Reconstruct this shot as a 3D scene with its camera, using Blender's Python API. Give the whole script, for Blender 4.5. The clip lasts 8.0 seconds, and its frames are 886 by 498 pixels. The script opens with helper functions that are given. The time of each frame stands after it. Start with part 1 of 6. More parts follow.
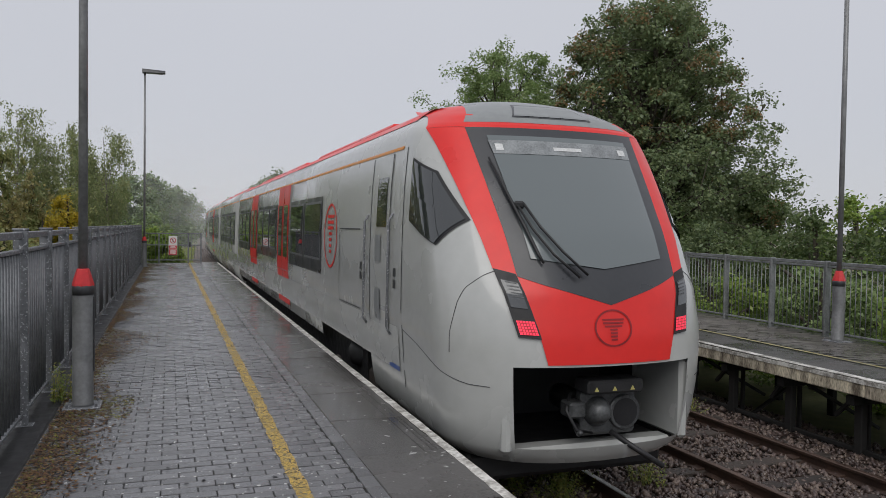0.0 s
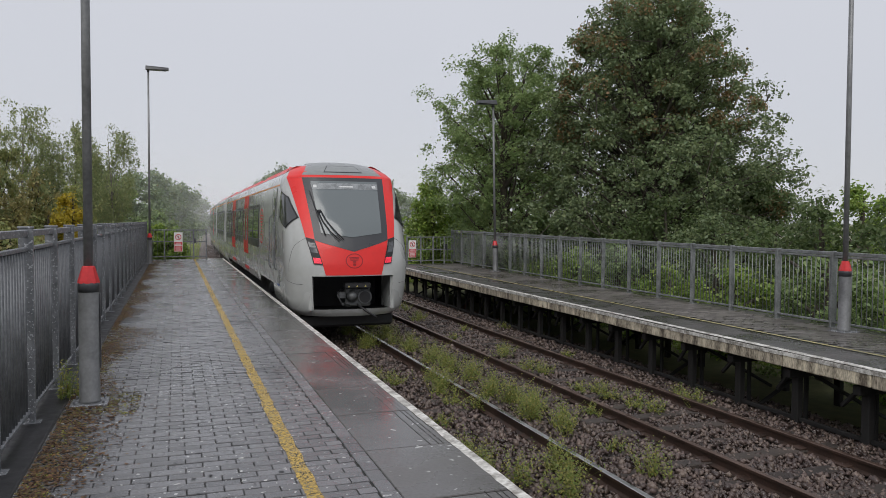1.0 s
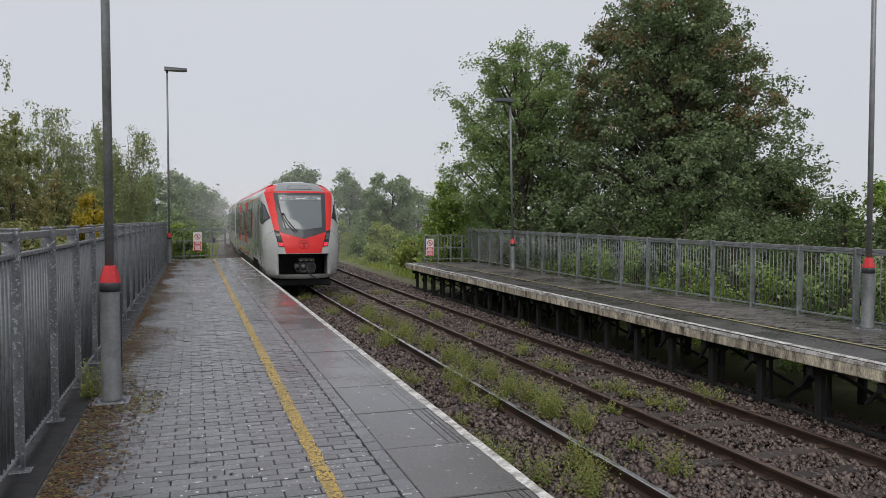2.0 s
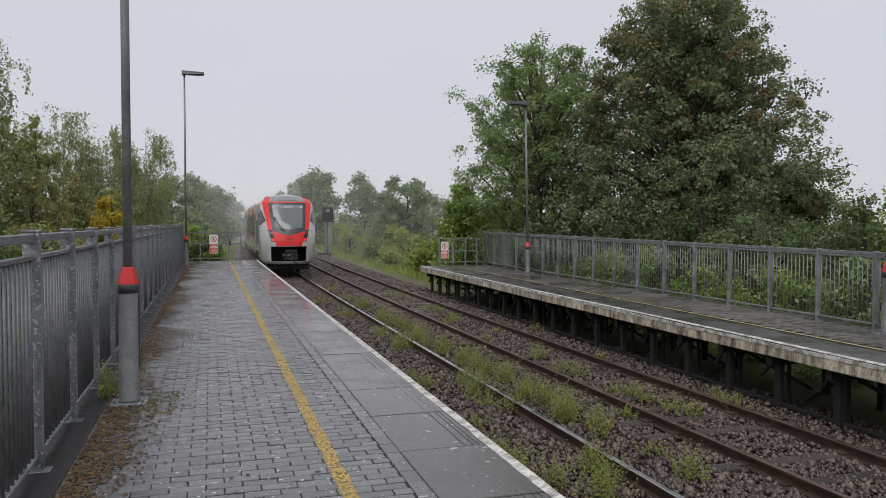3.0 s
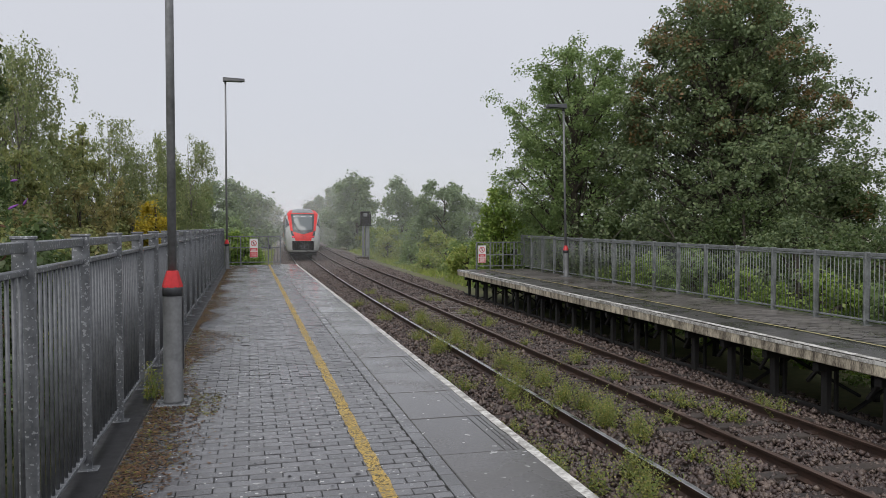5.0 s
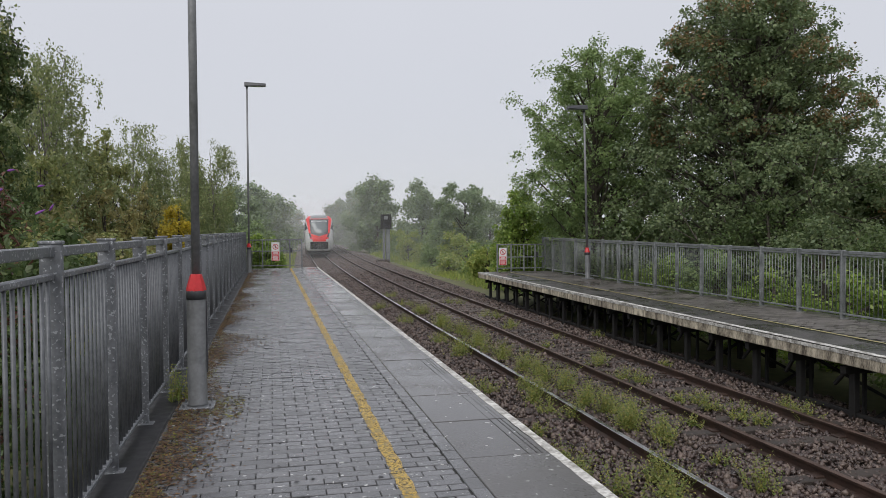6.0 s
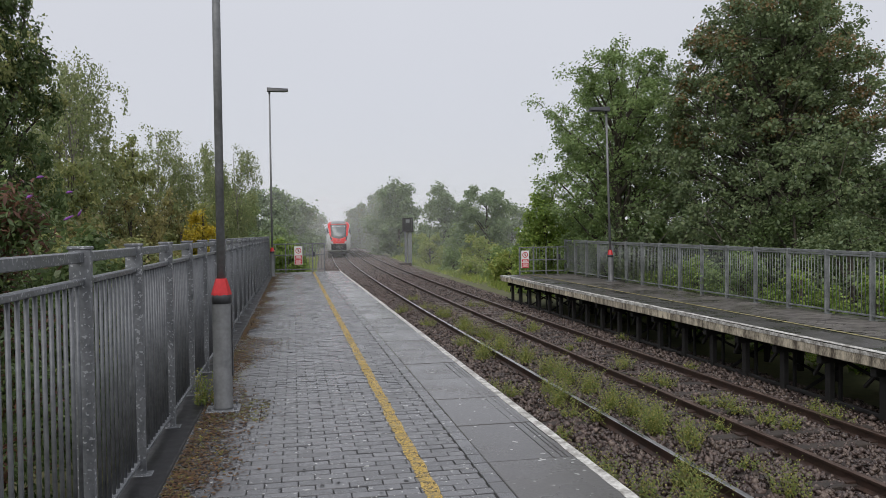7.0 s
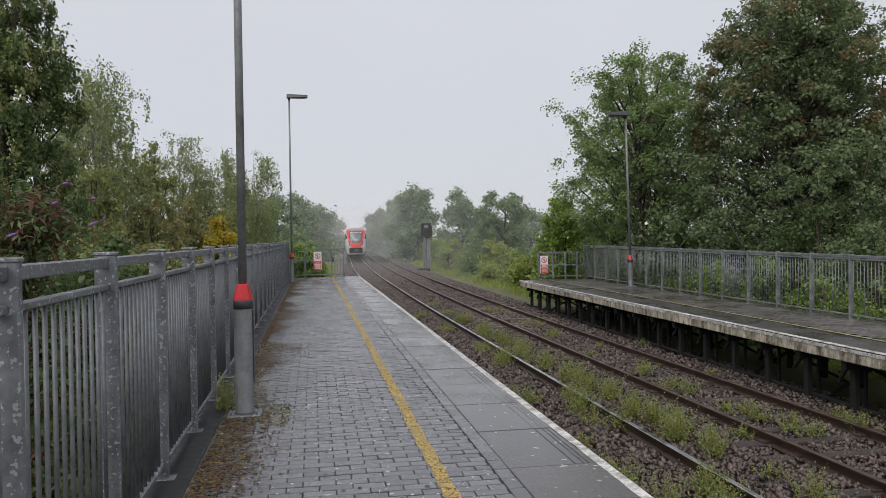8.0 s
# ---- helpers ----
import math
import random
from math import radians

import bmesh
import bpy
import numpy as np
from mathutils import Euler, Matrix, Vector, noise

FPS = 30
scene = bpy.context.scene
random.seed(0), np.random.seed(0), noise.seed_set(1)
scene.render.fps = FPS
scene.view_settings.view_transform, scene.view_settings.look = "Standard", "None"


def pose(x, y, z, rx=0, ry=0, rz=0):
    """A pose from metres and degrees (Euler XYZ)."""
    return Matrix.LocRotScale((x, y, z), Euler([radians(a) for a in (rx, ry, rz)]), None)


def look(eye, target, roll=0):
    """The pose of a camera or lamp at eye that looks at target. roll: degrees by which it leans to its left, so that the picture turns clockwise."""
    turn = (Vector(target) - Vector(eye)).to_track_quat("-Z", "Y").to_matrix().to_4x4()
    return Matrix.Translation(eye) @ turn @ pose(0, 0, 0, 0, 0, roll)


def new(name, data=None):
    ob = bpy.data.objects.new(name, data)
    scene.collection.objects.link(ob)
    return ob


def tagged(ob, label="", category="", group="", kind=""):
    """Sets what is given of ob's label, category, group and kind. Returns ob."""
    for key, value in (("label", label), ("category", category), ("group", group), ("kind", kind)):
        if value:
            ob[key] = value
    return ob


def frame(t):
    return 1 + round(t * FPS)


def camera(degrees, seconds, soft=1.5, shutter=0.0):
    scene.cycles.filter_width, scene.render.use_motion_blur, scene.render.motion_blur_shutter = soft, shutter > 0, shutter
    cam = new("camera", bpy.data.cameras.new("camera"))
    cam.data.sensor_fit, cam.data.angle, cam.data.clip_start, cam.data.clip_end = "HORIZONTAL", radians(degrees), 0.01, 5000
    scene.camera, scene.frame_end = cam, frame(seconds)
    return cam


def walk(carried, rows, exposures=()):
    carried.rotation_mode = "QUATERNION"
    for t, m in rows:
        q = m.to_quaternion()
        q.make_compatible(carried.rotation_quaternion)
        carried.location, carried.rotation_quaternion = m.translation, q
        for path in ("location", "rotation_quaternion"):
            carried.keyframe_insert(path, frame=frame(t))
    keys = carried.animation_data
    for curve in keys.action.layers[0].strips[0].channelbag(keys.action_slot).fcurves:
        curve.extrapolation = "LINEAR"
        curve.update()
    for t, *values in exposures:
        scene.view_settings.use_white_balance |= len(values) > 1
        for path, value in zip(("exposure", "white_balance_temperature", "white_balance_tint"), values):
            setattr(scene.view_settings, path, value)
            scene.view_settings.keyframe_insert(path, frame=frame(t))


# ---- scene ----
# camera: hand-held on the platform, turning slowly to its left
cam = camera(60.43, 8.0, soft=0.75, shutter=0.0)
PATH = [
    (0, pose(-2.155, -0.031, 1.766, 88.41, -0.82, -19.76)),
    (0.5, pose(-2.148, -0.031, 1.768, 88.15, -0.58, -19.74)),
    (1, pose(-2.146, -0.029, 1.765, 87.95, -0.25, -19.40)),
    (1.5, pose(-2.147, -0.020, 1.766, 87.78, -0.01, -18.75)),
    (3, pose(-2.164, -0.007, 1.757, 88.07, -0.05, -17.02)),
    (3.5, pose(-2.166, -0.004, 1.758, 88.12, -0.08, -16.44)),
    (4, pose(-2.170, -0.002, 1.756, 88.18, -0.04, -15.82)),
    (4.5, pose(-2.177, -0.003, 1.754, 88.25, 0.00, -15.05)),
    (6, pose(-2.192, 0.011, 1.754, 88.56, 0.40, -12.72)),
    (6.5, pose(-2.198, 0.019, 1.752, 88.62, 0.59, -11.98)),
    (7, pose(-2.207, 0.021, 1.756, 88.81, 0.74, -11.10)),
    (7.5, pose(-2.216, 0.018, 1.756, 89.08, 0.81, -10.28)),
    (8, pose(-2.224, 0.023, 1.756, 89.23, 0.83, -9.72)),
]
walk(cam, PATH, exposures=[(0, -0.01), (0.5, 0.09), (1.5, 0.11), (3.5, 0.14), (8, 0.17)])

# ---- world and light: wet overcast day ----
world = bpy.data.worlds.new("overcast_sky")
scene.world = world
world.use_nodes = True
wn, wl = world.node_tree.nodes, world.node_tree.links
wn.clear()
w_out = wn.new("ShaderNodeOutputWorld")
w_bg = wn.new("ShaderNodeBackground")
w_sky = wn.new("ShaderNodeTexSky")
w_sky.sky_type = 'NISHITA'
w_sky.sun_disc = False
w_sky.sun_elevation, w_sky.sun_rotation = radians(48), radians(200)
w_coord = wn.new("ShaderNodeTexCoord")
w_sep = wn.new("ShaderNodeSeparateXYZ")
w_ramp = wn.new("ShaderNodeValToRGB")
w_ramp.color_ramp.elements[0].position, w_ramp.color_ramp.elements[0].color = 0.0, (6.18, 6.33, 6.88, 1)
w_ramp.color_ramp.elements[1].position, w_ramp.color_ramp.elements[1].color = 0.9, (7.57, 7.68, 8.26, 1)
w_noise = wn.new("ShaderNodeTexNoise")
w_noise.inputs["Scale"].default_value = 1.6
w_noise.inputs["Detail"].default_value = 4
w_cloud = wn.new("ShaderNodeMixRGB")
w_cloud.blend_type = 'MULTIPLY'
w_cloud.inputs[0].default_value = 0.10
w_mix = wn.new("ShaderNodeMixRGB")
w_mix.inputs[0].default_value = 0.94
wl.new(w_coord.outputs["Generated"], w_sep.inputs[0])
wl.new(w_coord.outputs["Generated"], w_noise.inputs["Vector"])
wl.new(w_sep.outputs["Z"], w_ramp.inputs[0])
wl.new(w_ramp.outputs[0], w_cloud.inputs[1])
wl.new(w_noise.outputs[0], w_cloud.inputs[2])
wl.new(w_sky.outputs[0], w_mix.inputs[1])
wl.new(w_cloud.outputs[0], w_mix.inputs[2])
wl.new(w_mix.outputs[0], w_bg.inputs[0])
w_bg.inputs[1].default_value = 0.096
wl.new(w_bg.outputs[0], w_out.inputs[0])
sun = new("sun", bpy.data.lights.new("sun", "SUN"))
sun.data.energy, sun.data.angle, sun.data.color = 1.4, radians(50), (1.0, 0.97, 0.93)
sun.matrix_world = look((0, 0, 30), (13, 26, 0))


# ---- materials ----
def rgb(c):
    return (c[0], c[1], c[2], 1)


def surface(name, base, dark=None, scale=6.0, fine=60.0, rough=0.6, metal=0.0, bump=0.15, amount=0.5, spread=0.0, wet=0.0, coat=0.0, island=False, objects=False, emission=None, stretch=(1, 1, 1), spots=None):
    """A procedural surface: two scales of noise between two colours, bump, optional wet patches and light spots."""
    m = bpy.data.materials.new(name)
    m.use_nodes = True
    n, l = m.node_tree.nodes, m.node_tree.links
    b = n["Principled BSDF"]
    tc = n.new("ShaderNodeTexCoord")
    mp = n.new("ShaderNodeMapping")
    mp.inputs["Scale"].default_value = stretch
    oi, cs = n.new("ShaderNodeObjectInfo"), n.new("ShaderNodeVectorMath")
    cs.operation = 'MULTIPLY_ADD'
    cs.inputs[1].default_value = (37.0, 53.0, 71.0)
    l.new(oi.outputs["Random"], cs.inputs[0])
    l.new(tc.outputs["Object"], cs.inputs[2])
    l.new(cs.outputs[0], mp.inputs[0])
    n1, n2 = n.new("ShaderNodeTexNoise"), n.new("ShaderNodeTexNoise")
    n1.inputs["Scale"].default_value, n1.inputs["Detail"].default_value = scale, 5
    n2.inputs["Scale"].default_value, n2.inputs["Detail"].default_value = fine, 4
    l.new(mp.outputs[0], n1.inputs["Vector"]), l.new(mp.outputs[0], n2.inputs["Vector"])
    mx = n.new("ShaderNodeMath")
    mx.operation = 'MULTIPLY_ADD'
    mx.inputs[1].default_value = 0.4
    l.new(n2.outputs[0], mx.inputs[0])
    sc = n.new("ShaderNodeMath")
    sc.operation = 'MULTIPLY'
    sc.inputs[1].default_value = 0.6
    l.new(n1.outputs[0], sc.inputs[0])
    l.new(sc.outputs[0], mx.inputs[2])
    rp = n.new("ShaderNodeValToRGB")
    dark = dark or tuple(0.6 * c for c in base)
    e = rp.color_ramp.elements
    e[0].position, e[0].color = 0.5 - 0.25 * amount - 0.02, rgb(dark)
    e[1].position, e[1].color = 0.5 + 0.25 * amount + 0.02, rgb(base)
    l.new(mx.outputs[0], rp.inputs[0])
    colour = rp.outputs[0]
    if spread:
        hs = n.new("ShaderNodeHueSaturation")
        if island:
            src = n.new("ShaderNodeNewGeometry").outputs["Random Per Island"]
        else:
            src = n.new("ShaderNodeObjectInfo").outputs["Random"]
        mr = n.new("ShaderNodeMapRange")
        mr.inputs["To Min"].default_value, mr.inputs["To Max"].default_value = 1 - spread, 1 + spread
        l.new(src, mr.inputs["Value"])
        l.new(mr.outputs[0], hs.inputs["Value"])
        mh = n.new("ShaderNodeMapRange")
        mh.inputs["To Min"].default_value, mh.inputs["To Max"].default_value = 0.5 - 0.03 * spread, 0.5 + 0.03 * spread
        l.new(src, mh.inputs["Value"])
        l.new(mh.outputs[0], hs.inputs["Hue"])
        l.new(colour, hs.inputs["Color"])
        colour = hs.outputs[0]
    if spots:
        vo = n.new("ShaderNodeTexNoise")
        vo.inputs["Scale"].default_value, vo.inputs["Detail"].default_value = spots[1], 1
        l.new(cs.outputs[0], vo.inputs["Vector"])
        sr = n.new("ShaderNodeValToRGB")
        sr.color_ramp.elements[0].position, sr.color_ramp.elements[1].position = spots[2], spots[2] + 0.03
        l.new(vo.outputs[0], sr.inputs[0])
        sm = n.new("ShaderNodeMixRGB")
        sm.inputs[2].default_value = rgb(spots[0])
        l.new(sr.outputs[0], sm.inputs[0]), l.new(colour, sm.inputs[1])
        colour = sm.outputs[0]
    l.new(colour, b.inputs["Base Color"])
    rr = n.new("ShaderNodeMapRange")
    rr.inputs["From Min"].default_value, rr.inputs["From Max"].default_value = 0.35, 0.65
    rr.inputs["To Min"].default_value, rr.inputs["To Max"].default_value = max(0.03, rough - 0.12 - wet), min(1, rough + 0.1)
    l.new(n1.outputs[0], rr.inputs["Value"])
    l.new(rr.outputs[0], b.inputs["Roughness"])
    b.inputs["Metallic"].default_value = metal
    b.inputs["Coat Weight"].default_value = coat
    b.inputs["Coat Roughness"].default_value = 0.08
    if bump:
        bp = n.new("ShaderNodeBump")
        bp.inputs["Strength"].default_value, bp.inputs["Distance"].default_value = bump, 0.02
        l.new(mx.outputs[0], bp.inputs["Height"])
        l.new(bp.outputs[0], b.inputs["Normal"])
    if emission:
        b.inputs["Emission Color"].default_value = rgb(emission[0])
        b.inputs["Emission Strength"].default_value = emission[1]
    return m


def leaf_material(name, base, other, translucent=0.45):
    m = bpy.data.materials.new(name)
    m.use_nodes = True
    n, l = m.node_tree.nodes, m.node_tree.links
    b = n["Principled BSDF"]
    geo = n.new("ShaderNodeNewGeometry")
    rp = n.new("ShaderNodeValToRGB")
    e = rp.color_ramp.elements
    e[0].position, e[0].color = 0.0, rgb(base)
    e[1].position, e[1].color = 1.0, rgb(other)
    mid = e.new(0.6)
    mid.color = rgb([0.5 * (p + q) * 0.85 for p, q in zip(base, other)])
    l.new(geo.outputs["Random Per Island"], rp.inputs[0])
    tc = n.new("ShaderNodeTexCoord")
    no = n.new("ShaderNodeTexNoise")
    no.inputs["Scale"].default_value = 0.7
    l.new(tc.outputs["Object"], no.inputs["Vector"])
    hs = n.new("ShaderNodeHueSaturation")
    mr = n.new("ShaderNodeMapRange")
    mr.inputs["To Min"].default_value, mr.inputs["To Max"].default_value = 0.75, 1.35
    l.new(no.outputs[0], mr.inputs["Value"])
    l.new(mr.outputs[0], hs.inputs["Value"])
    l.new(rp.outputs[0], hs.inputs["Color"])
    l.new(hs.outputs[0], b.inputs["Base Color"])
    b.inputs["Roughness"].default_value = 0.42
    tr = n.new("ShaderNodeBsdfTranslucent")
    l.new(hs.outputs[0], tr.inputs[0])
    ms = n.new("ShaderNodeMixShader")
    ms.inputs[0].default_value = translucent
    l.new(b.outputs[0], ms.inputs[1]), l.new(tr.outputs[0], ms.inputs[2])
    l.new(ms.outputs[0], n["Material Output"].inputs[0])
    return m


def glass_material(name, tint, rough=0.03):
    m = bpy.data.materials.new(name)
    m.use_nodes = True
    b = m.node_tree.nodes["Principled BSDF"]
    b.inputs["Base Color"].default_value = rgb(tint)
    b.inputs["Roughness"].default_value = rough
    b.inputs["Specular IOR Level"].default_value = 0.7
    b.inputs["Coat Weight"].default_value = 0.6
    b.inputs["Coat Roughness"].default_value = rough * 0.7
    return m


M_PAVER = surface("wet_grey_block_paver", (0.175, 0.175, 0.182), (0.088, 0.088, 0.094), 1.2, 90, 0.30, bump=0.3, spread=0.2, wet=0.16, amount=0.6, spots=((0.5, 0.5, 0.49), 24.0, 0.70))
M_PAVER_ALL = surface("wet_grey_block_paver_run", (0.175, 0.175, 0.182), (0.088, 0.088, 0.094), 1.2, 90, 0.30, bump=0.3, spread=0.2, wet=0.16, amount=0.6, island=True, spots=((0.5, 0.5, 0.49), 24.0, 0.70))
M_PAVER_FAR = surface("wet_brown_block_paver_run", (0.165, 0.150, 0.138), (0.085, 0.076, 0.069), 0.8, 90, 0.45, bump=0.25, spread=0.3, wet=0.12, amount=0.6, island=True)
M_JOINT = surface("dark_sandy_joint", (0.026, 0.026, 0.022), (0.010, 0.010, 0.009), 5, 80, 0.8, bump=0.4)
M_SLAB = surface("wet_concrete_coping", (0.112, 0.107, 0.105), (0.062, 0.058, 0.056), 1.1, 40, 0.23, bump=0.12, spread=0.12, wet=0.16, spots=((0.42, 0.42, 0.41), 14.0, 0.72))
M_CONCRETE = surface("stained_concrete", (0.66, 0.59, 0.45), (0.10, 0.08, 0.06), 3.2, 34, 0.8, bump=0.3, amount=0.34, stretch=(2.2, 2.2, 0.5), spread=0.12)
M_WHITE_PAINT = surface("worn_white_edge_paint", (0.70, 0.69, 0.65), (0.24, 0.225, 0.20), 7, 30, 0.6, bump=0.3, amount=0.3)
M_YELLOW = surface("worn_yellow_paint", (0.62, 0.42, 0.09), (0.36, 0.25, 0.07), 26, 80, 0.55, bump=0.35, amount=0.3)
M_YELLOW_FAR = surface("faded_yellow_paint", (0.44, 0.38, 0.16), (0.24, 0.21, 0.11), 9, 60, 0.55, bump=0.3, amount=0.4)
M_ASPHALT = surface("dark_asphalt", (0.085, 0.08, 0.075), (0.035, 0.033, 0.031), 1.4, 120, 0.42, bump=0.4, wet=0.15)
M_EARTH = surface("damp_earth", (0.10, 0.085, 0.055), (0.035, 0.045, 0.02), 0.8, 12, 0.9, bump=0.5)
M_GRASS_GROUND = surface("rough_grass_ground", (0.165, 0.160, 0.075), (0.075, 0.085, 0.035), 0.35, 5, 0.95, bump=0.5)
M_MOSS = surface("moss_and_litter", (0.20, 0.20, 0.035), (0.10, 0.085, 0.025), 12, 80, 0.95, bump=0.5, spread=0.5, island=True)
M_LITTER = surface("brown_leaf_litter", (0.175, 0.092, 0.044), (0.045, 0.027, 0.016), 14, 80, 0.85, bump=0.3, spread=0.6, island=True)
M_BALLAST = surface("brown_granite_ballast", (0.148, 0.107, 0.093), (0.042, 0.030, 0.025), 5, 60, 0.45, bump=0.3, spread=0.6, island=True, wet=0.15)
M_BED = surface("ballast_bed", (0.195, 0.164, 0.148), (0.055, 0.045, 0.040), 16, 45, 0.85, bump=1.0)
M_RAIL = surface("rusty_rail_side", (0.075, 0.042, 0.03), (0.03, 0.02, 0.016), 4, 60, 0.6, metal=0.3, bump=0.1)
M_RAILTOP = surface("polished_rail_head", (0.50, 0.50, 0.50), (0.30, 0.30, 0.30), 3, 40, 0.3, metal=0.9, bump=0.02)
M_RAILTOP_BROWN = surface("rusty_rail_head", (0.17, 0.115, 0.09), (0.08, 0.05, 0.04), 3, 40, 0.42, metal=0.6, bump=0.03)
M_SLEEPER = surface("weathered_sleeper", (0.060, 0.046, 0.039), (0.024, 0.019, 0.016), 5, 50, 0.8, bump=0.4, spread=0.25)
M_SLEEPER_PALE = surface("pale_concrete_sleeper", (0.20, 0.175, 0.155), (0.10, 0.085, 0.075), 5, 50, 0.8, bump=0.3, spread=0.2)
M_GALV = surface("weathered_galvanised_steel", (0.235, 0.244, 0.259), (0.092, 0.098, 0.106), 7, 34, 0.45, metal=0.25, bump=0.06, amount=0.7, spots=((0.40, 0.41, 0.43), 46.0, 0.62))
M_GALV_BAR = surface("wet_galvanised_bars", (0.180, 0.187, 0.198), (0.078, 0.083, 0.090), 7, 34, 0.42, metal=0.25, bump=0.06, amount=0.7)
M_GALV_FAR = surface("dull_galvanised_steel", (0.30, 0.315, 0.315), (0.15, 0.16, 0.16), 6, 30, 0.5, metal=0.4, bump=0.05)
M_POLE = surface("grey_lamp_column", (0.235, 0.24, 0.245), (0.14, 0.143, 0.147), 5, 26, 0.42, metal=0.25, bump=0.05)
M_LAMPHEAD = surface("dark_lantern_housing", (0.06, 0.063, 0.068), (0.035, 0.035, 0.04), 6, 40, 0.4, bump=0.05)
M_LENS = glass_material("lantern_lens", (0.10, 0.105, 0.105), 0.3)
M_REDCAP = surface("red_plastic_cap", (0.62, 0.03, 0.035), (0.5, 0.022, 0.025), 6, 30, 0.4, bump=0.03)
M_BLACK = surface("black_rubber", (0.022, 0.022, 0.024), (0.012, 0.012, 0.013), 8, 60, 0.55, bump=0.1)
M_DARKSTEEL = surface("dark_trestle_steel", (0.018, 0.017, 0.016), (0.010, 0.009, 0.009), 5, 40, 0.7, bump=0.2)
M_SIGNWHITE = surface("white_sign_face", (0.78, 0.78, 0.76), (0.68, 0.67, 0.65), 5, 50, 0.45, bump=0.0)
M_SIGNRED = surface("red_sign_face", (0.66, 0.035, 0.05), (0.56, 0.028, 0.04), 5, 50, 0.45, bump=0.0)
M_SIGNBLACK = surface("black_sign_print", (0.02, 0.02, 0.02), None, 5, 50, 0.5, bump=0.0)
M_TRAIN_GREY = surface("pale_grey_train_paint", (0.465, 0.475, 0.463), (0.39, 0.398, 0.386), 0.8, 9, 0.26, bump=0.015, coat=0.55, amount=0.9)
M_TRAIN_RED = surface("bright_red_train_paint", (0.74, 0.020, 0.015), (0.66, 0.016, 0.013), 0.8, 9, 0.38, bump=0.01, coat=0.08)
M_TRAIN_MASK = surface("dark_grey_cab_mask", (0.030, 0.032, 0.037), (0.024, 0.026, 0.030), 2, 20, 0.35, bump=0.0, coat=0.3)
M_TRAIN_ROOF = surface("grey_roof_cap", (0.25, 0.265, 0.265), (0.20, 0.21, 0.215), 1.5, 12, 0.35, bump=0.02)
M_TRAIN_GLASS = glass_material("tinted_train_glass", (0.03, 0.034, 0.036))
M_SCREEN = glass_material("cab_windscreen_glass", (0.115, 0.135, 0.140), 0.10)
M_DISPLAY = surface("destination_display", (0.30, 0.32, 0.33), (0.14, 0.15, 0.155), 5, 60, 0.3, bump=0.0)
M_TEXTBAR = surface("pale_display_letters", (0.62, 0.63, 0.63), None, 5, 50, 0.4, bump=0.0, emission=((1, 1, 1), 0.05))
M_TAIL = surface("red_tail_light", (0.8, 0.03, 0.08), (0.7, 0.02, 0.06), 40, 90, 0.3, bump=0.1, emission=((1.0, 0.05, 0.09), 0.6))
M_HEADLAMP = glass_material("unlit_headlamp_glass", (0.055, 0.06, 0.065), 0.12)
M_SEAM = surface("dark_panel_seam", (0.05, 0.052, 0.055), None, 5, 50, 0.6, bump=0.0)
M_ORANGE = surface("orange_cantrail_line", (0.75, 0.30, 0.06), (0.6, 0.24, 0.05), 5, 50, 0.5, bump=0.0)
M_BLUE = surface("blue_lettering_bars", (0.06, 0.12, 0.35), None, 5, 50, 0.5, bump=0.0)
M_LOGO = surface("dark_red_emblem_line", (0.30, 0.015, 0.02), None, 5, 50, 0.5, bump=0.0)
M_BAY = surface("black_coupler_bay", (0.012, 0.012, 0.014), None, 5, 50, 0.6, bump=0.0)
M_COUPLER = surface("grey_coupler_steel", (0.13, 0.135, 0.138), (0.05, 0.052, 0.055), 8, 40, 0.45, metal=0.5, bump=0.1)
M_YELLOWTAG = surface("yellow_warning_tag", (0.48, 0.42, 0.14), None, 5, 50, 0.5, bump=0.0)
M_BOGIE = surface("grimy_bogie_steel", (0.075, 0.06, 0.05), (0.03, 0.026, 0.022), 6, 40, 0.7, bump=0.2)
M_BARK = surface("grey_brown_bark", (0.10, 0.085, 0.065), (0.045, 0.038, 0.03), 4, 30, 0.9, bump=0.6)
M_BIRCH = surface("pale_birch_bark", (0.33, 0.31, 0.28), (0.10, 0.09, 0.08), 4, 20, 0.85, bump=0.3)
M_LEAF_MAPLE = leaf_material("maple_leaves", (0.145, 0.205, 0.100), (0.245, 0.295, 0.135))
M_LEAF_OAK = leaf_material("oak_leaves", (0.190, 0.285, 0.105), (0.325, 0.415, 0.158))
M_LEAF_RUST = leaf_material("turning_leaves", (0.190, 0.165, 0.075), (0.370, 0.225, 0.105))
M_LEAF_BIRCH = leaf_material("birch_leaves", (0.225, 0.285, 0.125), (0.385, 0.410, 0.190))
M_LEAF_YELLOW = leaf_material("yellow_autumn_leaves", (0.420, 0.360, 0.040), (0.720, 0.540, 0.060))
M_LEAF_BUSH = leaf_material("bramble_leaves", (0.175, 0.292, 0.055), (0.365, 0.455, 0.105))
# far crowns: the haze of distance is mixed into this greyer leaf colour
M_LEAF_FAR = leaf_material("haze_paled_leaves", (0.195, 0.270, 0.140), (0.310, 0.385, 0.205))
M_LEAF_DARK = leaf_material("dark_shrub_leaves", (0.095, 0.150, 0.052), (0.165, 0.215, 0.080))
M_LEAF_OLIVE = leaf_material("olive_thicket_leaves", (0.265, 0.315, 0.115), (0.440, 0.435, 0.175))
